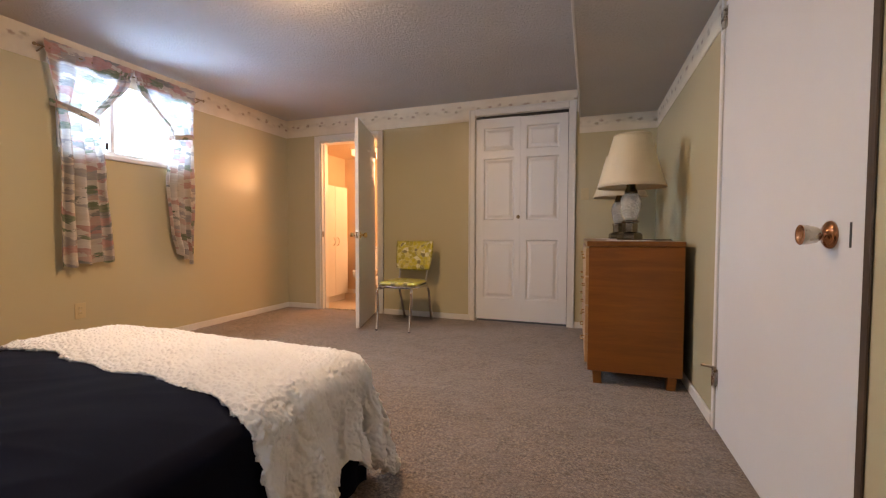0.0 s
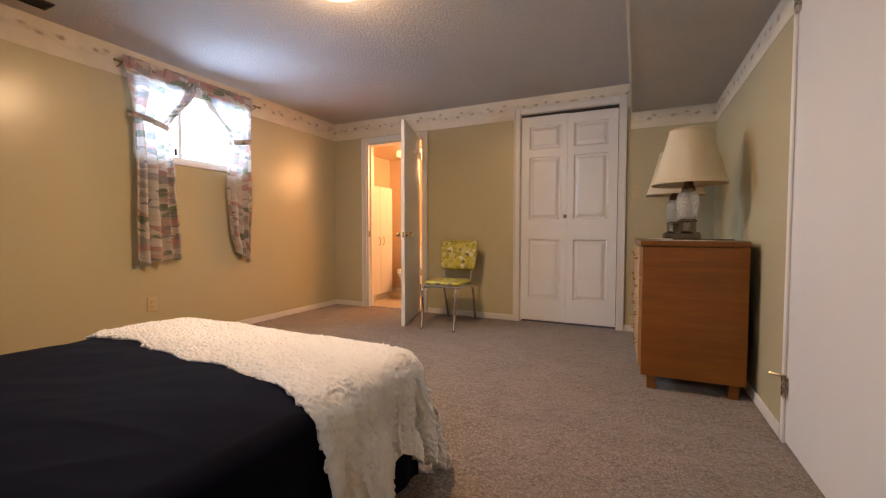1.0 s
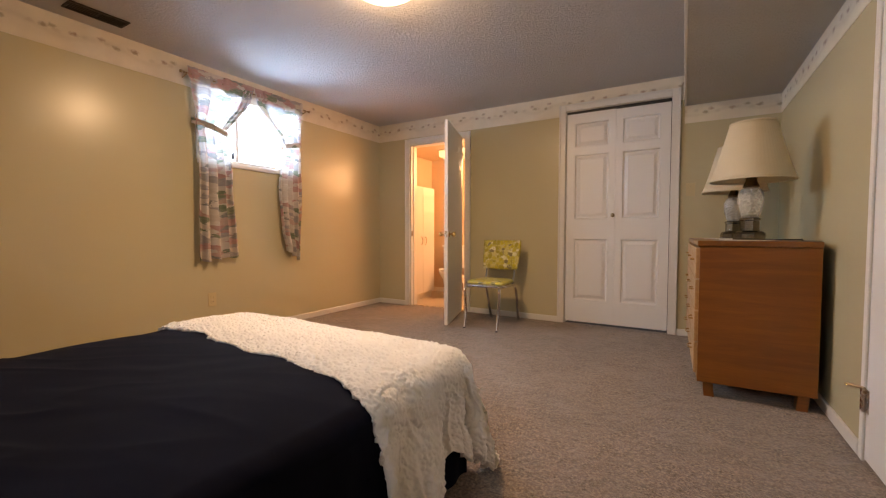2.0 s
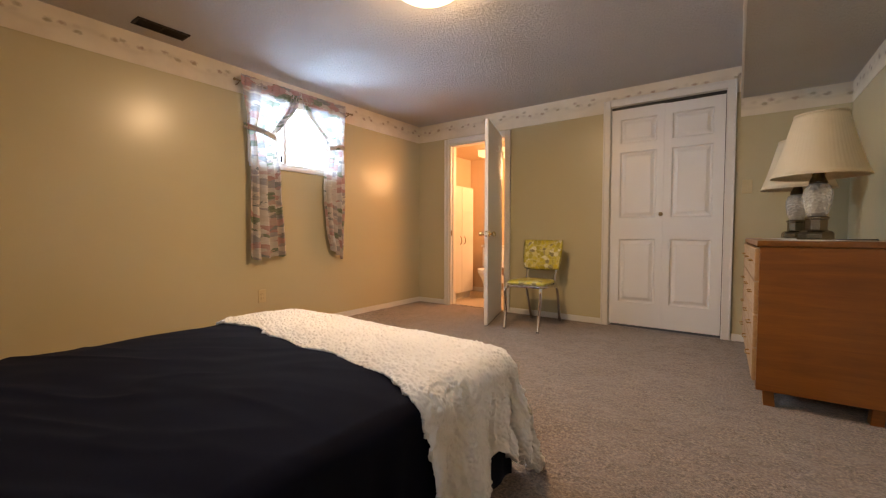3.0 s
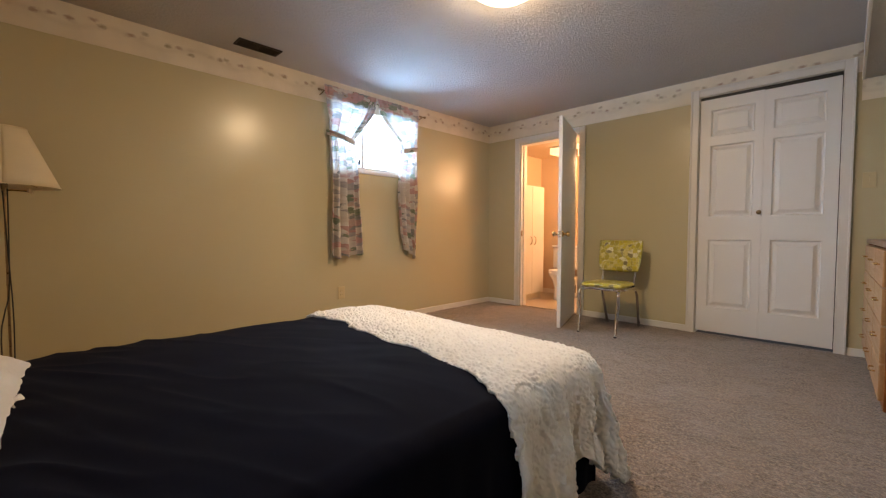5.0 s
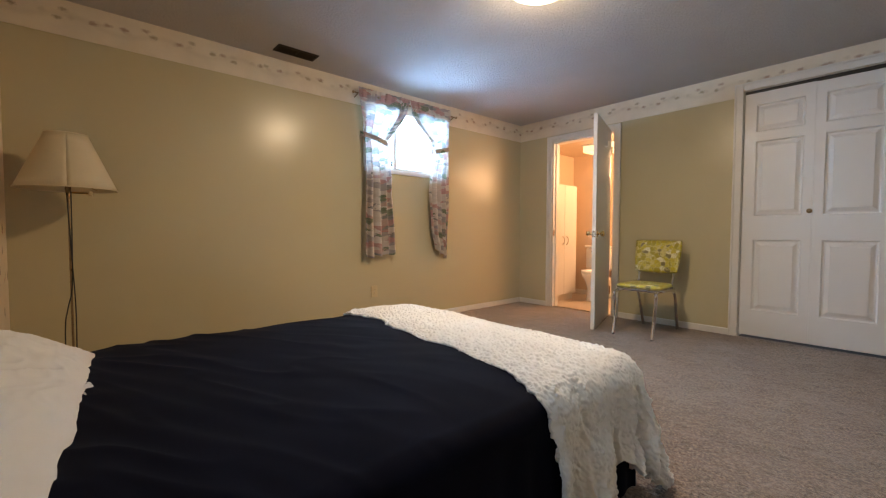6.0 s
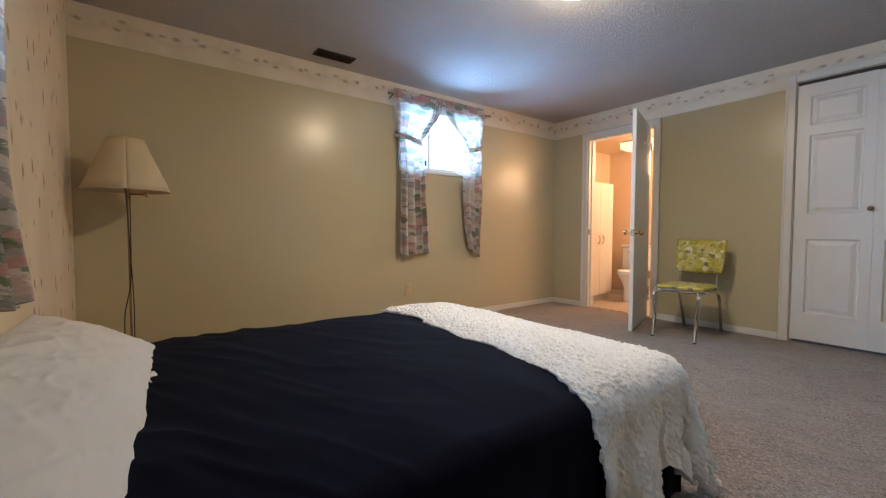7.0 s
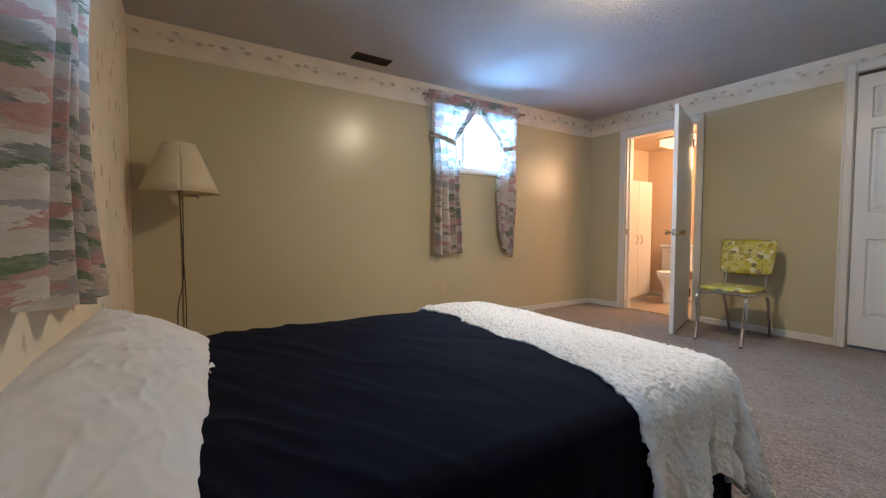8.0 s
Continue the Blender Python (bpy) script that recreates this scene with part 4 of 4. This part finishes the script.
def chrome_chair():
    """Local: front towards -y, centre of the seat at the origin."""
    root = thing("dinette_chair", "chrome dinette chair with yellow-green floral vinyl", "chair", pose(-1.748, 3.752, 0, 0, 0, 0.5))
    bm = bmesh.new()
    for side in (1, -1):
        def g(u, v):
            a, b = 2 * u - 1, 2 * v - 1
            k = 1 - 0.10 * (a * a) * (b * b)
            e = max(abs(a), abs(b))
            puff = (1 - abs(a) ** 7) ** 0.5 * (1 - abs(b) ** 7) ** 0.5
            wide = 0.205 - 0.012 * b
            return Vector((a * wide * k, b * 0.205 * k, 0.440 + (0.026 * puff if side > 0 else -0.016 * puff)))
        grid(26, 26, g, bm)
    bmesh.ops.remove_doubles(bm, verts=bm.verts[:], dist=0.0006)
    part("seat", bm, M["vinyl"], root, "padded floral vinyl seat", True)
    rim = []
    for k in range(56):
        t = 2 * math.pi * k / 56
        c, s = math.cos(t), math.sin(t)
        rim.append((0.205 * (abs(c) ** 0.4) * (1 if c > 0 else -1), 0.200 * (abs(s) ** 0.4) * (1 if s > 0 else -1), 0.414))
    part("seat_frame", tube(rim, 0.011, 10, True), M["chrome"], root)
    for sx in (-1, 1):
        part("leg", tube(bend([(sx * 0.150, -0.12, 0.405), (sx * 0.172, -0.20, 0.400), (sx * 0.180, -0.232, 0.372), (sx * 0.178, -0.226, 0.30), (sx * 0.170, -0.235, 0.16), (sx * 0.170, -0.262, 0.0)], 8), 0.0145, 10), M["chrome"], root, "curved chrome front leg")
        part("leg", tube(bend([(sx * 0.150, 0.02, 0.405), (sx * 0.164, 0.16, 0.398), (sx * 0.168, 0.25, 0.345), (sx * 0.164, 0.305, 0.20), (sx * 0.156, 0.368, 0.0)], 8), 0.0145, 10), M["chrome"], root, "curved chrome back leg")
        part("back_upright", tube(bend([(sx * 0.150, 0.15, 0.412), (sx * 0.152, 0.21, 0.45), (sx * 0.154, 0.245, 0.55), (sx * 0.154, 0.285, 0.72)], 8), 0.010, 10), M["chrome"], root)
        for yy, zz in ((-0.262, 0.0), (0.368, 0.0)):
            part("foot_glide", lathe([(0.014, 0.0), (0.014, 0.012), (0.012, 0.014)], 12, pose(sx * (0.170 if yy < 0 else 0.156), yy, 0.0)), M["black"], root)
    bm = bmesh.new()
    for side in (1, -1):
        def g2(u, v):
            a, b = 2 * u - 1, 2 * v - 1
            k = 1 - 0.05 * (a * a) * (b * b)
            puff = (1 - abs(a) ** 6) ** 0.5 * (1 - abs(b) ** 6) ** 0.5
            wide = 0.208 + 0.010 * b
            curve = 0.03 * a * a
            return Vector((a * wide * k, -side * 0.022 * puff - curve, b * 0.160 * k))
        grid(26, 22, g2, bm)
    bmesh.ops.remove_doubles(bm, verts=bm.verts[:], dist=0.0006)
    bm.transform(pose(0, 0.285, 0.697, -12))
    part("backrest", bm, M["vinyl"], root, "padded floral vinyl backrest", True)
    return root


chrome_chair()


# ---- curtains ----


def curtain_panel(name, label, place, outer, inner, zs, folds, seed, tie, group, cloth_width, deep=1.0, finer=1.0):
    """One tied-back panel. place(a, d, z): a along the wall, d off the wall. outer/inner: (z, a) pairs from the top down; zs: z of the hem at outer and inner."""
    root = thing(name, label, "curtain", None, group)

    def along(pairs, z):
        for (za, a), (zb, b) in zip(pairs, pairs[1:]):
            if z >= zb:
                t = min(1, max(0, (za - z) / (za - zb)))
                t = t * t * (3 - 2 * t)
                return a + (b - a) * t
        return pairs[-1][1]
    ztop = outer[0][0]
    full = abs(inner[0][1] - outer[0][1])
    off = place(0, 0.009, 0) - place(0, 0, 0)

    def f(u, v):
        hem = zs[0] + (zs[1] - zs[0]) * u + 0.010 * math.sin(u * 19 + seed)
        z = ztop + (hem - ztop) * v
        o, i = along(outer, z), along(inner, z)
        wide = abs(i - o)
        tight = 1 - wide / full
        a = o + (i - o) * u
        ph = seed + folds * 2 * math.pi * u + 0.8 * math.sin(5 * u + seed)
        amp = deep * (0.010 + 0.020 * min(1, max(0, tight) * 1.5) + 0.010 * v)
        if z > ztop - 0.09:
            amp = 0.009 * (0.6 + 0.4 * math.sin(40 * u))
            ph *= 2.0
        d = 0.066 + amp * math.sin(ph) + 0.006 * noise.noise(Vector((a * 9, z * 3, seed)))
        gather = math.exp(-((z - tie[0]) / 0.05) ** 2)
        d -= 0.015 * gather
        a += 0.006 * math.cos(ph * 1.3) * (1 - gather) + 0.006 * noise.noise(Vector((a * 3, z * 6, seed + 2)))
        return place(a, d, z)
    bm = grid(110, 120, f, None, lambda u, v: (u * cloth_width * finer + seed, (1 - v) * (ztop - zs[0]) * finer + seed * 0.37))
    part("panel", bm, M["curtain"], root, "", True)
    # the gathered inner edge and the rod pocket, where the cloth lies double
    drop = (ztop - tie[0] - 0.02) / (ztop - zs[1])
    bm = grid(24, 50, lambda u, v: f(0.84 + 0.16 * u, 0.03 + (drop - 0.03) * v) + off + off * math.sin(u * 16), None,
              lambda u, v: (u * cloth_width * 0.3 + seed + 3, (1 - v) * 0.5 + seed))
    part("gathered_edge", bm, M["curtain"], root, "", True)
    bm = grid(90, 8, lambda u, v: f(u, 0.075 * v) + off * 1.4, None, lambda u, v: (u * cloth_width + seed + 5, (1 - v) * 0.11 + seed))
    part("rod_pocket", bm, M["curtain"], root, "", True)
    # tieback: a strip round the panel
    zt, zi = tie[0] + tie[1], tie[0] - tie[1]
    o, i = along(outer, tie[0]), along(inner, tie[0])
    s = 1 if i > o else -1
    bm = bmesh.new()
    lay = bm.loops.layers.uv.verify()

    def g(u, v):
        k = u * 1.0
        a = o - 0.02 * s + (i - o + 0.03 * s) * k
        z = zt + (zi - zt) * k
        d = 0.03 + 0.062 * math.sin(min(1, k * 1.0) * math.pi * 0.93 + 0.12) ** 0.6
        return place(a, d, z - 0.024 + 0.048 * v)
    grid(24, 3, g, bm, lambda u, v: (u * 0.5 + seed * 2, v * 0.05 + seed))
    t = part("tieback", bm, M["curtain"], root, "", True)
    so = t.modifiers.new("thick", 'SOLIDIFY')
    so.thickness = 0.003
    return root


def west(a, d, z):
    return Vector((XW + d, a, z))


def south(a, d, z):
    return Vector((a, YS + d, z))


curtain_panel("curtain", "painterly rose and sage print curtain, tied back, long hem", west,
              [(2.255, 1.787), (1.83, 1.838), (1.5, 1.846), (0.69, 1.842)], [(2.255, 2.365), (2.15, 2.335), (1.775, 2.118), (1.37, 2.150), (0.7, 2.195)],
              (0.685, 0.715), 4.5, 0.6, (1.805, 0.035), "west window curtains", 0.62)
curtain_panel("curtain", "painterly rose and sage print curtain, tied back, hem turned up", west,
              [(2.255, 2.925), (1.83, 2.898), (1.3, 2.905), (0.63, 2.870)], [(2.255, 2.375), (2.15, 2.395), (1.78, 2.688), (1.35, 2.62), (0.95, 2.655), (0.75, 2.70)],
              (0.635, 0.78), 4.0, 2.4, (1.805, 0.028), "west window curtains", 0.62)
curtain_panel("curtain", "painterly rose and sage print curtain hanging behind the pillows", south,
              [(2.20, -1.42), (1.45, -1.43), (1.08, -1.47), (0.70, -1.74)], [(2.20, -0.98), (2.1, -1.00), (1.72, -1.22), (1.3, -1.05), (0.7, -0.86)],
              (0.725, 0.83), 4.0, 4.3, (1.75, 0.03), "south window curtains", 0.80, 1.7, 1.9)
curtain_panel("curtain", "painterly rose and sage print curtain, tied back", south,
              [(2.20, -0.34), (1.80, -0.36), (0.70, -0.36)], [(2.20, -0.97), (2.1, -0.95), (1.72, -0.66), (0.7, -0.66)],
              (0.71, 0.72), 4.0, 6.3, (1.75, 0.03), "south window curtains", 0.62)


def curtain_rod(place, a0, a1, z, label):
    root = thing("curtain_rod", label, "curtain rod")
    part("rod", tube([place(a0 + 0.02, 0.066, z), place(a1 - 0.02, 0.066, z)], 0.006, 10), M["antique"], root)
    for a, s in ((a0, 1), (a1, -1)):
        pts = [place(a + s * 0.020, 0.066, z), place(a + s * 0.010, 0.066, z), place(a + s * 0.004, 0.066, z), place(a - s * 0.006, 0.066, z)]
        bm = tube(pts[:2], 0.009, 10)
        bmesh.ops.create_uvsphere(bm, u_segments=14, v_segments=8, radius=0.013, matrix=Matrix.Translation(pts[3]))
        part("finial", bm, M["antique"], root, "small dark knob finial", True)
        q = a + s * 0.035
        part("bracket", tube(bend([place(q, 0.001, z - 0.025), place(q, 0.03, z - 0.02), place(q, 0.066, z - 0.008)]), 0.005, 8), M["antique"], root)
    return root


curtain_rod(west, 1.745, 3.005, 2.198, "dark curtain rod with small knob ends")
curtain_rod(south, -1.66, -0.30, 2.15, "dark curtain rod over the papered wall window")

# ---- floor lamp ----


def floor_lamp():
    root = thing("floor_lamp", "thin brass floor lamp with flared parchment shade", "lamp", pose(-3.27, -0.190, 0))
    part("base", lathe([(0.125, 0.0), (0.125, 0.012), (0.11, 0.022), (0.03, 0.03), (0.014, 0.05)], 36), M["antique"], root, "", True)
    part("pole", lathe([(0.0055, 0.045), (0.0055, 1.12), (0.010, 1.125), (0.010, 1.15), (0.014, 1.16), (0.014, 1.215)], 14), M["antique"], root)
    part("swing_arm", tube([(0.0, -0.012, 1.145), (0.0, 0.10, 1.145)], 0.005, 8), M["brass"], root)
    part("switch_knob", lathe([(0.009, 0), (0.011, 0.02), (0.006, 0.026), (0, 0.027)], 12, pose(0.01, 0.095, 1.130)), M["shade_tan"], root)
    part("cord", tube(bend([(0.02, 0.012, 1.15), (0.015, 0.010, 0.9), (0.010, 0.004, 0.62), (0.012, -0.016, 0.50), (0.012, -0.030, 0.40), (0.02, -0.03, 0.2), (0.01, -0.02, 0.03)], 8), 0.0032, 6), M["black"], root, "black flex")
    part("cord", tube(bend([(0.012, -0.006, 1.14), (0.016, 0.006, 0.8), (0.016, 0.016, 0.5), (0.012, 0.014, 0.2), (0.01, 0.01, 0.04)], 8), 0.003, 6), M["black"], root, "black flex")

    def f(u, v):
        a = 2 * math.pi * u
        r = 0.219 + (0.093 - 0.219) * v
        return Vector((r * math.cos(a), r * math.sin(a), 1.163 + 0.302 * v))
    sh = part("shade", grid(64, 6, f), M["shade_tan"], root, "parchment coloured cone shade", True)
    so = sh.modifiers.new("thick", 'SOLIDIFY')
    so.thickness = 0.0025
    for r, zz in ((0.219, 1.163), (0.093, 1.465)):
        part("shade_rim", tube([(r * math.cos(a), r * math.sin(a), zz) for a in [2 * math.pi * k / 48 for k in range(48)]], 0.003, 6, True), M["shade_tan"], sh)
    for k in range(3):
        a = 2 * math.pi * k / 3 + 0.4
        part("shade_spider", tube([(0.015 * math.cos(a), 0.015 * math.sin(a), 1.215), (0.211 * math.cos(a), 0.211 * math.sin(a), 1.178)], 0.002, 6), M["brass"], sh)
    part("bulb", lathe([(0.013, 1.215), (0.014, 1.245), (0.03, 1.285), (0.033, 1.315), (0.022, 1.345), (0, 1.355)], 20), M["porcelain"], root, "", True)
    return root


floor_lamp()

# ---- fittings ----


def ceiling_register():
    x0, x1, y0, y1 = -3.428, -3.298, 0.996, 1.314
    root = thing("ceiling_vent", "dark brown metal ceiling air register", "vent")
    z = ZC
    part("backing", box(x0 + 0.008, y0 + 0.008, z - 0.003, x1 - 0.008, y1 - 0.008, z - 0.001), M["black"], root)
    w = 0.016
    for a in ((x0, y0, x1, y0 + w), (x0, y1 - w, x1, y1), (x0, y0 + w, x0 + w, y1 - w), (x1 - w, y0 + w, x1, y1 - w)):
        part("frame", box(a[0], a[1], z - 0.010, a[2], a[3], z - 0.0005, 0.002), M["vent"], root)
    part("divider", box(x0 + w, (y0 + y1) / 2 - 0.006, z - 0.009, x1 - w, (y0 + y1) / 2 + 0.006, z - 0.003), M["vent"], root)
    for k in range(22):
        y = y0 + w + 0.008 + k * (y1 - y0 - 2 * w - 0.016) / 21
        bm = box(x0 + w, -0.0008, -0.004, x1 - w, 0.0008, 0.004)
        ob = part("slat", bm, M["vent"], root)
        ob.matrix_basis = pose(0, y, z - 0.0065, 35)
    return root


ceiling_register()


def wall_plate(name, label, m, kind):
    """Local: plate in the x-z plane, its face towards -y."""
    root = thing(name, label, kind, m)
    part("cover", box(-0.036, -0.006, -0.058, 0.036, 0.0, 0.058, 0.003, 2), M["plate"], root)
    if kind == "outlet":
        for zz in (-0.02, 0.02):
            bm = lathe([(0.0165, 0.0), (0.0165, 0.003), (0.015, 0.0035)], 20, pose(0, -0.0055, zz, 90))
            sock = part("socket", bm, M["plate"], root)
            for xx in (-0.006, 0.006):
                part("slot", box(xx - 0.001, -0.0098, zz - 0.001, xx + 0.001, -0.0085, zz + 0.007), M["black"], sock)
    else:
        part("toggle", box(-0.005, -0.016, -0.004, 0.005, -0.005, 0.012, 0.002), M["plate"], root)
    for zz in ((0,) if kind == "outlet" else (-0.03, 0.03)):
        part("screw", lathe([(0.003, 0), (0.003, 0.001)], 8, pose(0, -0.006, zz, 90)), M["nickel"], root)
    return root


wall_plate("wall_outlet", "almond plastic wall outlet low on the wall", pose(XW, 1.985, 0.350, 0, 0, 90), "outlet")
wall_plate("light_switch", "almond plastic light switch beside the closet", pose(-0.048, YN, 1.317), "switch")


def ceiling_light():
    root = thing("ceiling_light", "flush ceiling light with a lit frosted glass bowl", "light", pose(-1.555, 1.815, ZC))
    part("pan", lathe([(0.195, 0.0), (0.198, -0.012), (0.190, -0.018)], 40), M["nickel"], root, "", True)
    bowl = part("bowl", lathe([(0.188, -0.016), (0.180, -0.038), (0.145, -0.060), (0.08, -0.073), (0.0, -0.077)], 40), M["lamp_glass"], root, "lit frosted glass", True)
    bowl.visible_shadow = False
    return root


ceiling_light()

for lx, ly in ((0.252, 3.02), (0.20, 3.80)):
    bm = bmesh.new()
    n = 72
    ring = [bm.verts.new(((0.150 + 0.007 * math.sin(12 * a)) * math.cos(a), (0.150 + 0.007 * math.sin(12 * a)) * math.sin(a), 0.0)) for a in [2 * math.pi * k / n for k in range(n)]]
    low = bm.faces.new(ring)
    up = bmesh.ops.extrude_face_region(bm, geom=[low])
    for v in [g for g in up["geom"] if isinstance(g, bmesh.types.BMVert)]:
        v.co.z += 0.002
    ob = tagged(part("doily", bm, M["doily"]), "white scalloped cotton doily under a lamp", "doily", "lamp doilies")
    ob.matrix_basis = pose(lx, ly, 0.8885)

tagged(part("lamp_cord", tube(bend([(0.33, 3.02, 0.895), (0.36, 2.99, 0.894), (0.43, 2.97, 0.894), (0.49, 3.02, 0.894), (0.505, 3.12, 0.894), (0.53, 3.2, 0.885), (0.545, 3.22, 0.78), (0.55, 3.22, 0.4)], 8), 0.003, 6), M["black"]), "dark lamp cord trailing over the dresser top", "cord")

# ---- bathroom things ----


def linen_cabinet():
    x, y0, y1, h = -3.205, 4.40, 5.012, 1.565
    root = thing("linen_cabinet", "tall white two-door bathroom linen cabinet", "cabinet")
    part("body", box(BX0 + 0.002, y0, 0.085, x - 0.018, y1, h, 0.002), M["melamine"], root)
    part("plinth", box(BX0 + 0.01, y0, 0.004, x - 0.05, y1, 0.085), M["melamine"], root)
    mid = 4.717
    for a, b, hy in ((y0 + 0.002, mid - 0.0015, mid - 0.047), (mid + 0.0015, y1 - 0.002, mid + 0.047)):
        d = part("door", box(x - 0.017, a, 0.095, x, b, h - 0.004, 0.002), M["melamine"], root)
        part("handle", tube(bend([(x, hy, 0.765), (x + 0.022, hy, 0.785), (x + 0.027, hy, 0.82), (x + 0.022, hy, 0.855), (x, hy, 0.875)], 6), 0.005, 8), M["antique"], d, "dark bow handle")
    return root


linen_cabinet()


def toilet():
    root = thing("toilet", "white porcelain toilet beside the linen cabinet", "toilet", pose(-2.96, BY1 - 0.014, 0.004, 0, 0, 180))
    # local: back at y=0, front towards +y; it faces the doorway
    part("tank", box(-0.268, 0.0, 0.40, 0.268, 0.195, 0.705, 0.025, 3), M["porcelain"], root, "", True)
    part("tank_lid", box(-0.278, -0.004, 0.708, 0.278, 0.208, 0.742, 0.010, 2), M["porcelain"], root)
    part("flush_lever", tube(bend([(0.17, 0.195, 0.655), (0.17, 0.213, 0.655), (0.13, 0.218, 0.648), (0.09, 0.216, 0.645)], 5), 0.006, 8), M["chrome"], root)
    bm = lathe([(0.115, 0.0), (0.11, 0.05), (0.10, 0.16), (0.13, 0.26), (0.185, 0.345), (0.195, 0.375), (0.19, 0.385)], 36)
    for v in bm.verts:
        v.co.x *= 0.80
        v.co.y *= 1.08
    bm.transform(pose(0, 0.43, 0))
    part("bowl", bm, M["porcelain"], root, "", True)
    part("outlet_base", box(-0.09, 0.03, 0.0, 0.09, 0.36, 0.30, 0.03, 2), M["porcelain"], root)
    bm = lathe([(0.192, 0.388), (0.198, 0.396), (0.190, 0.418), (0.0, 0.424)], 36)
    for v in bm.verts:
        v.co.x *= 0.80
        v.co.y *= 1.08
    bm.transform(pose(0, 0.43, 0))
    part("seat_lid", bm, M["porcelain"], root, "", True)
    return root


toilet()

root = thing("bathroom_light", "lit boxed diffuser light on the bathroom ceiling", "light")
part("housing", box(-3.02, 4.80, BZ - 0.018, -1.98, 5.16, BZ - 0.001, 0.003), M["frame_white"], root)
_d = part("diffuser", box(-3.01, 4.81, BZ - 0.095, -1.99, 5.15, BZ - 0.018, 0.006), M["bath_glow"], root)
_d.visible_shadow = False

# ---- carpet pile ----


def carpet_pile():
    """Uneven cut pile over the carpet: a fine relief of tufts."""
    step = 0.0095
    xs = np.arange(XW + BB, XR - BB, step)
    ys = np.arange(YS + BB, YN + 0.03, step)
    X, Y = np.meshgrid(xs, ys)
    r = np.random.RandomState(7)
    X = X + r.uniform(-0.42, 0.42, X.shape) * step
    Y = Y + r.uniform(-0.42, 0.42, Y.shape) * step
    X = np.clip(X, XW + 0.001, XR - 0.001)
    lumps = r.uniform(0, 1, X.shape)
    for _ in range(2):
        lumps = (lumps + np.roll(lumps, 1, 0) + np.roll(lumps, 1, 1) + np.roll(lumps, -1, 0) + np.roll(lumps, -1, 1)) / 5
    lumps = (lumps - lumps.mean()) / lumps.std()
    Z = 0.0015 + 0.0028 * r.uniform(0, 1, X.shape) ** 1.3 + 0.0012 * np.clip(lumps, -2, 2)
    Z = np.maximum(Z, 0.0006)
    ny, nx = X.shape
    co = np.stack([X, Y, Z], -1).reshape(-1, 3).astype(np.float32)
    i = (np.arange(ny - 1)[:, None] * nx + np.arange(nx - 1)[None, :]).reshape(-1)
    quads = np.stack([i, i + 1, i + nx + 1, i + nx], -1).astype(np.int32)
    me = bpy.data.meshes.new("carpet_pile")
    me.vertices.add(len(co))
    me.vertices.foreach_set("co", co.reshape(-1))
    me.loops.add(quads.size)
    me.loops.foreach_set("vertex_index", quads.reshape(-1))
    me.polygons.add(len(quads))
    me.polygons.foreach_set("loop_start", np.arange(0, quads.size, 4, dtype=np.int32))
    me.update(calc_edges=True)
    me.materials.append(M["carpet"])
    ob = new("carpet_pile", me)
    return tagged(ob, "taupe tufted cut pile of the bedroom carpet", "carpet", "", "stuff")


carpet_pile()
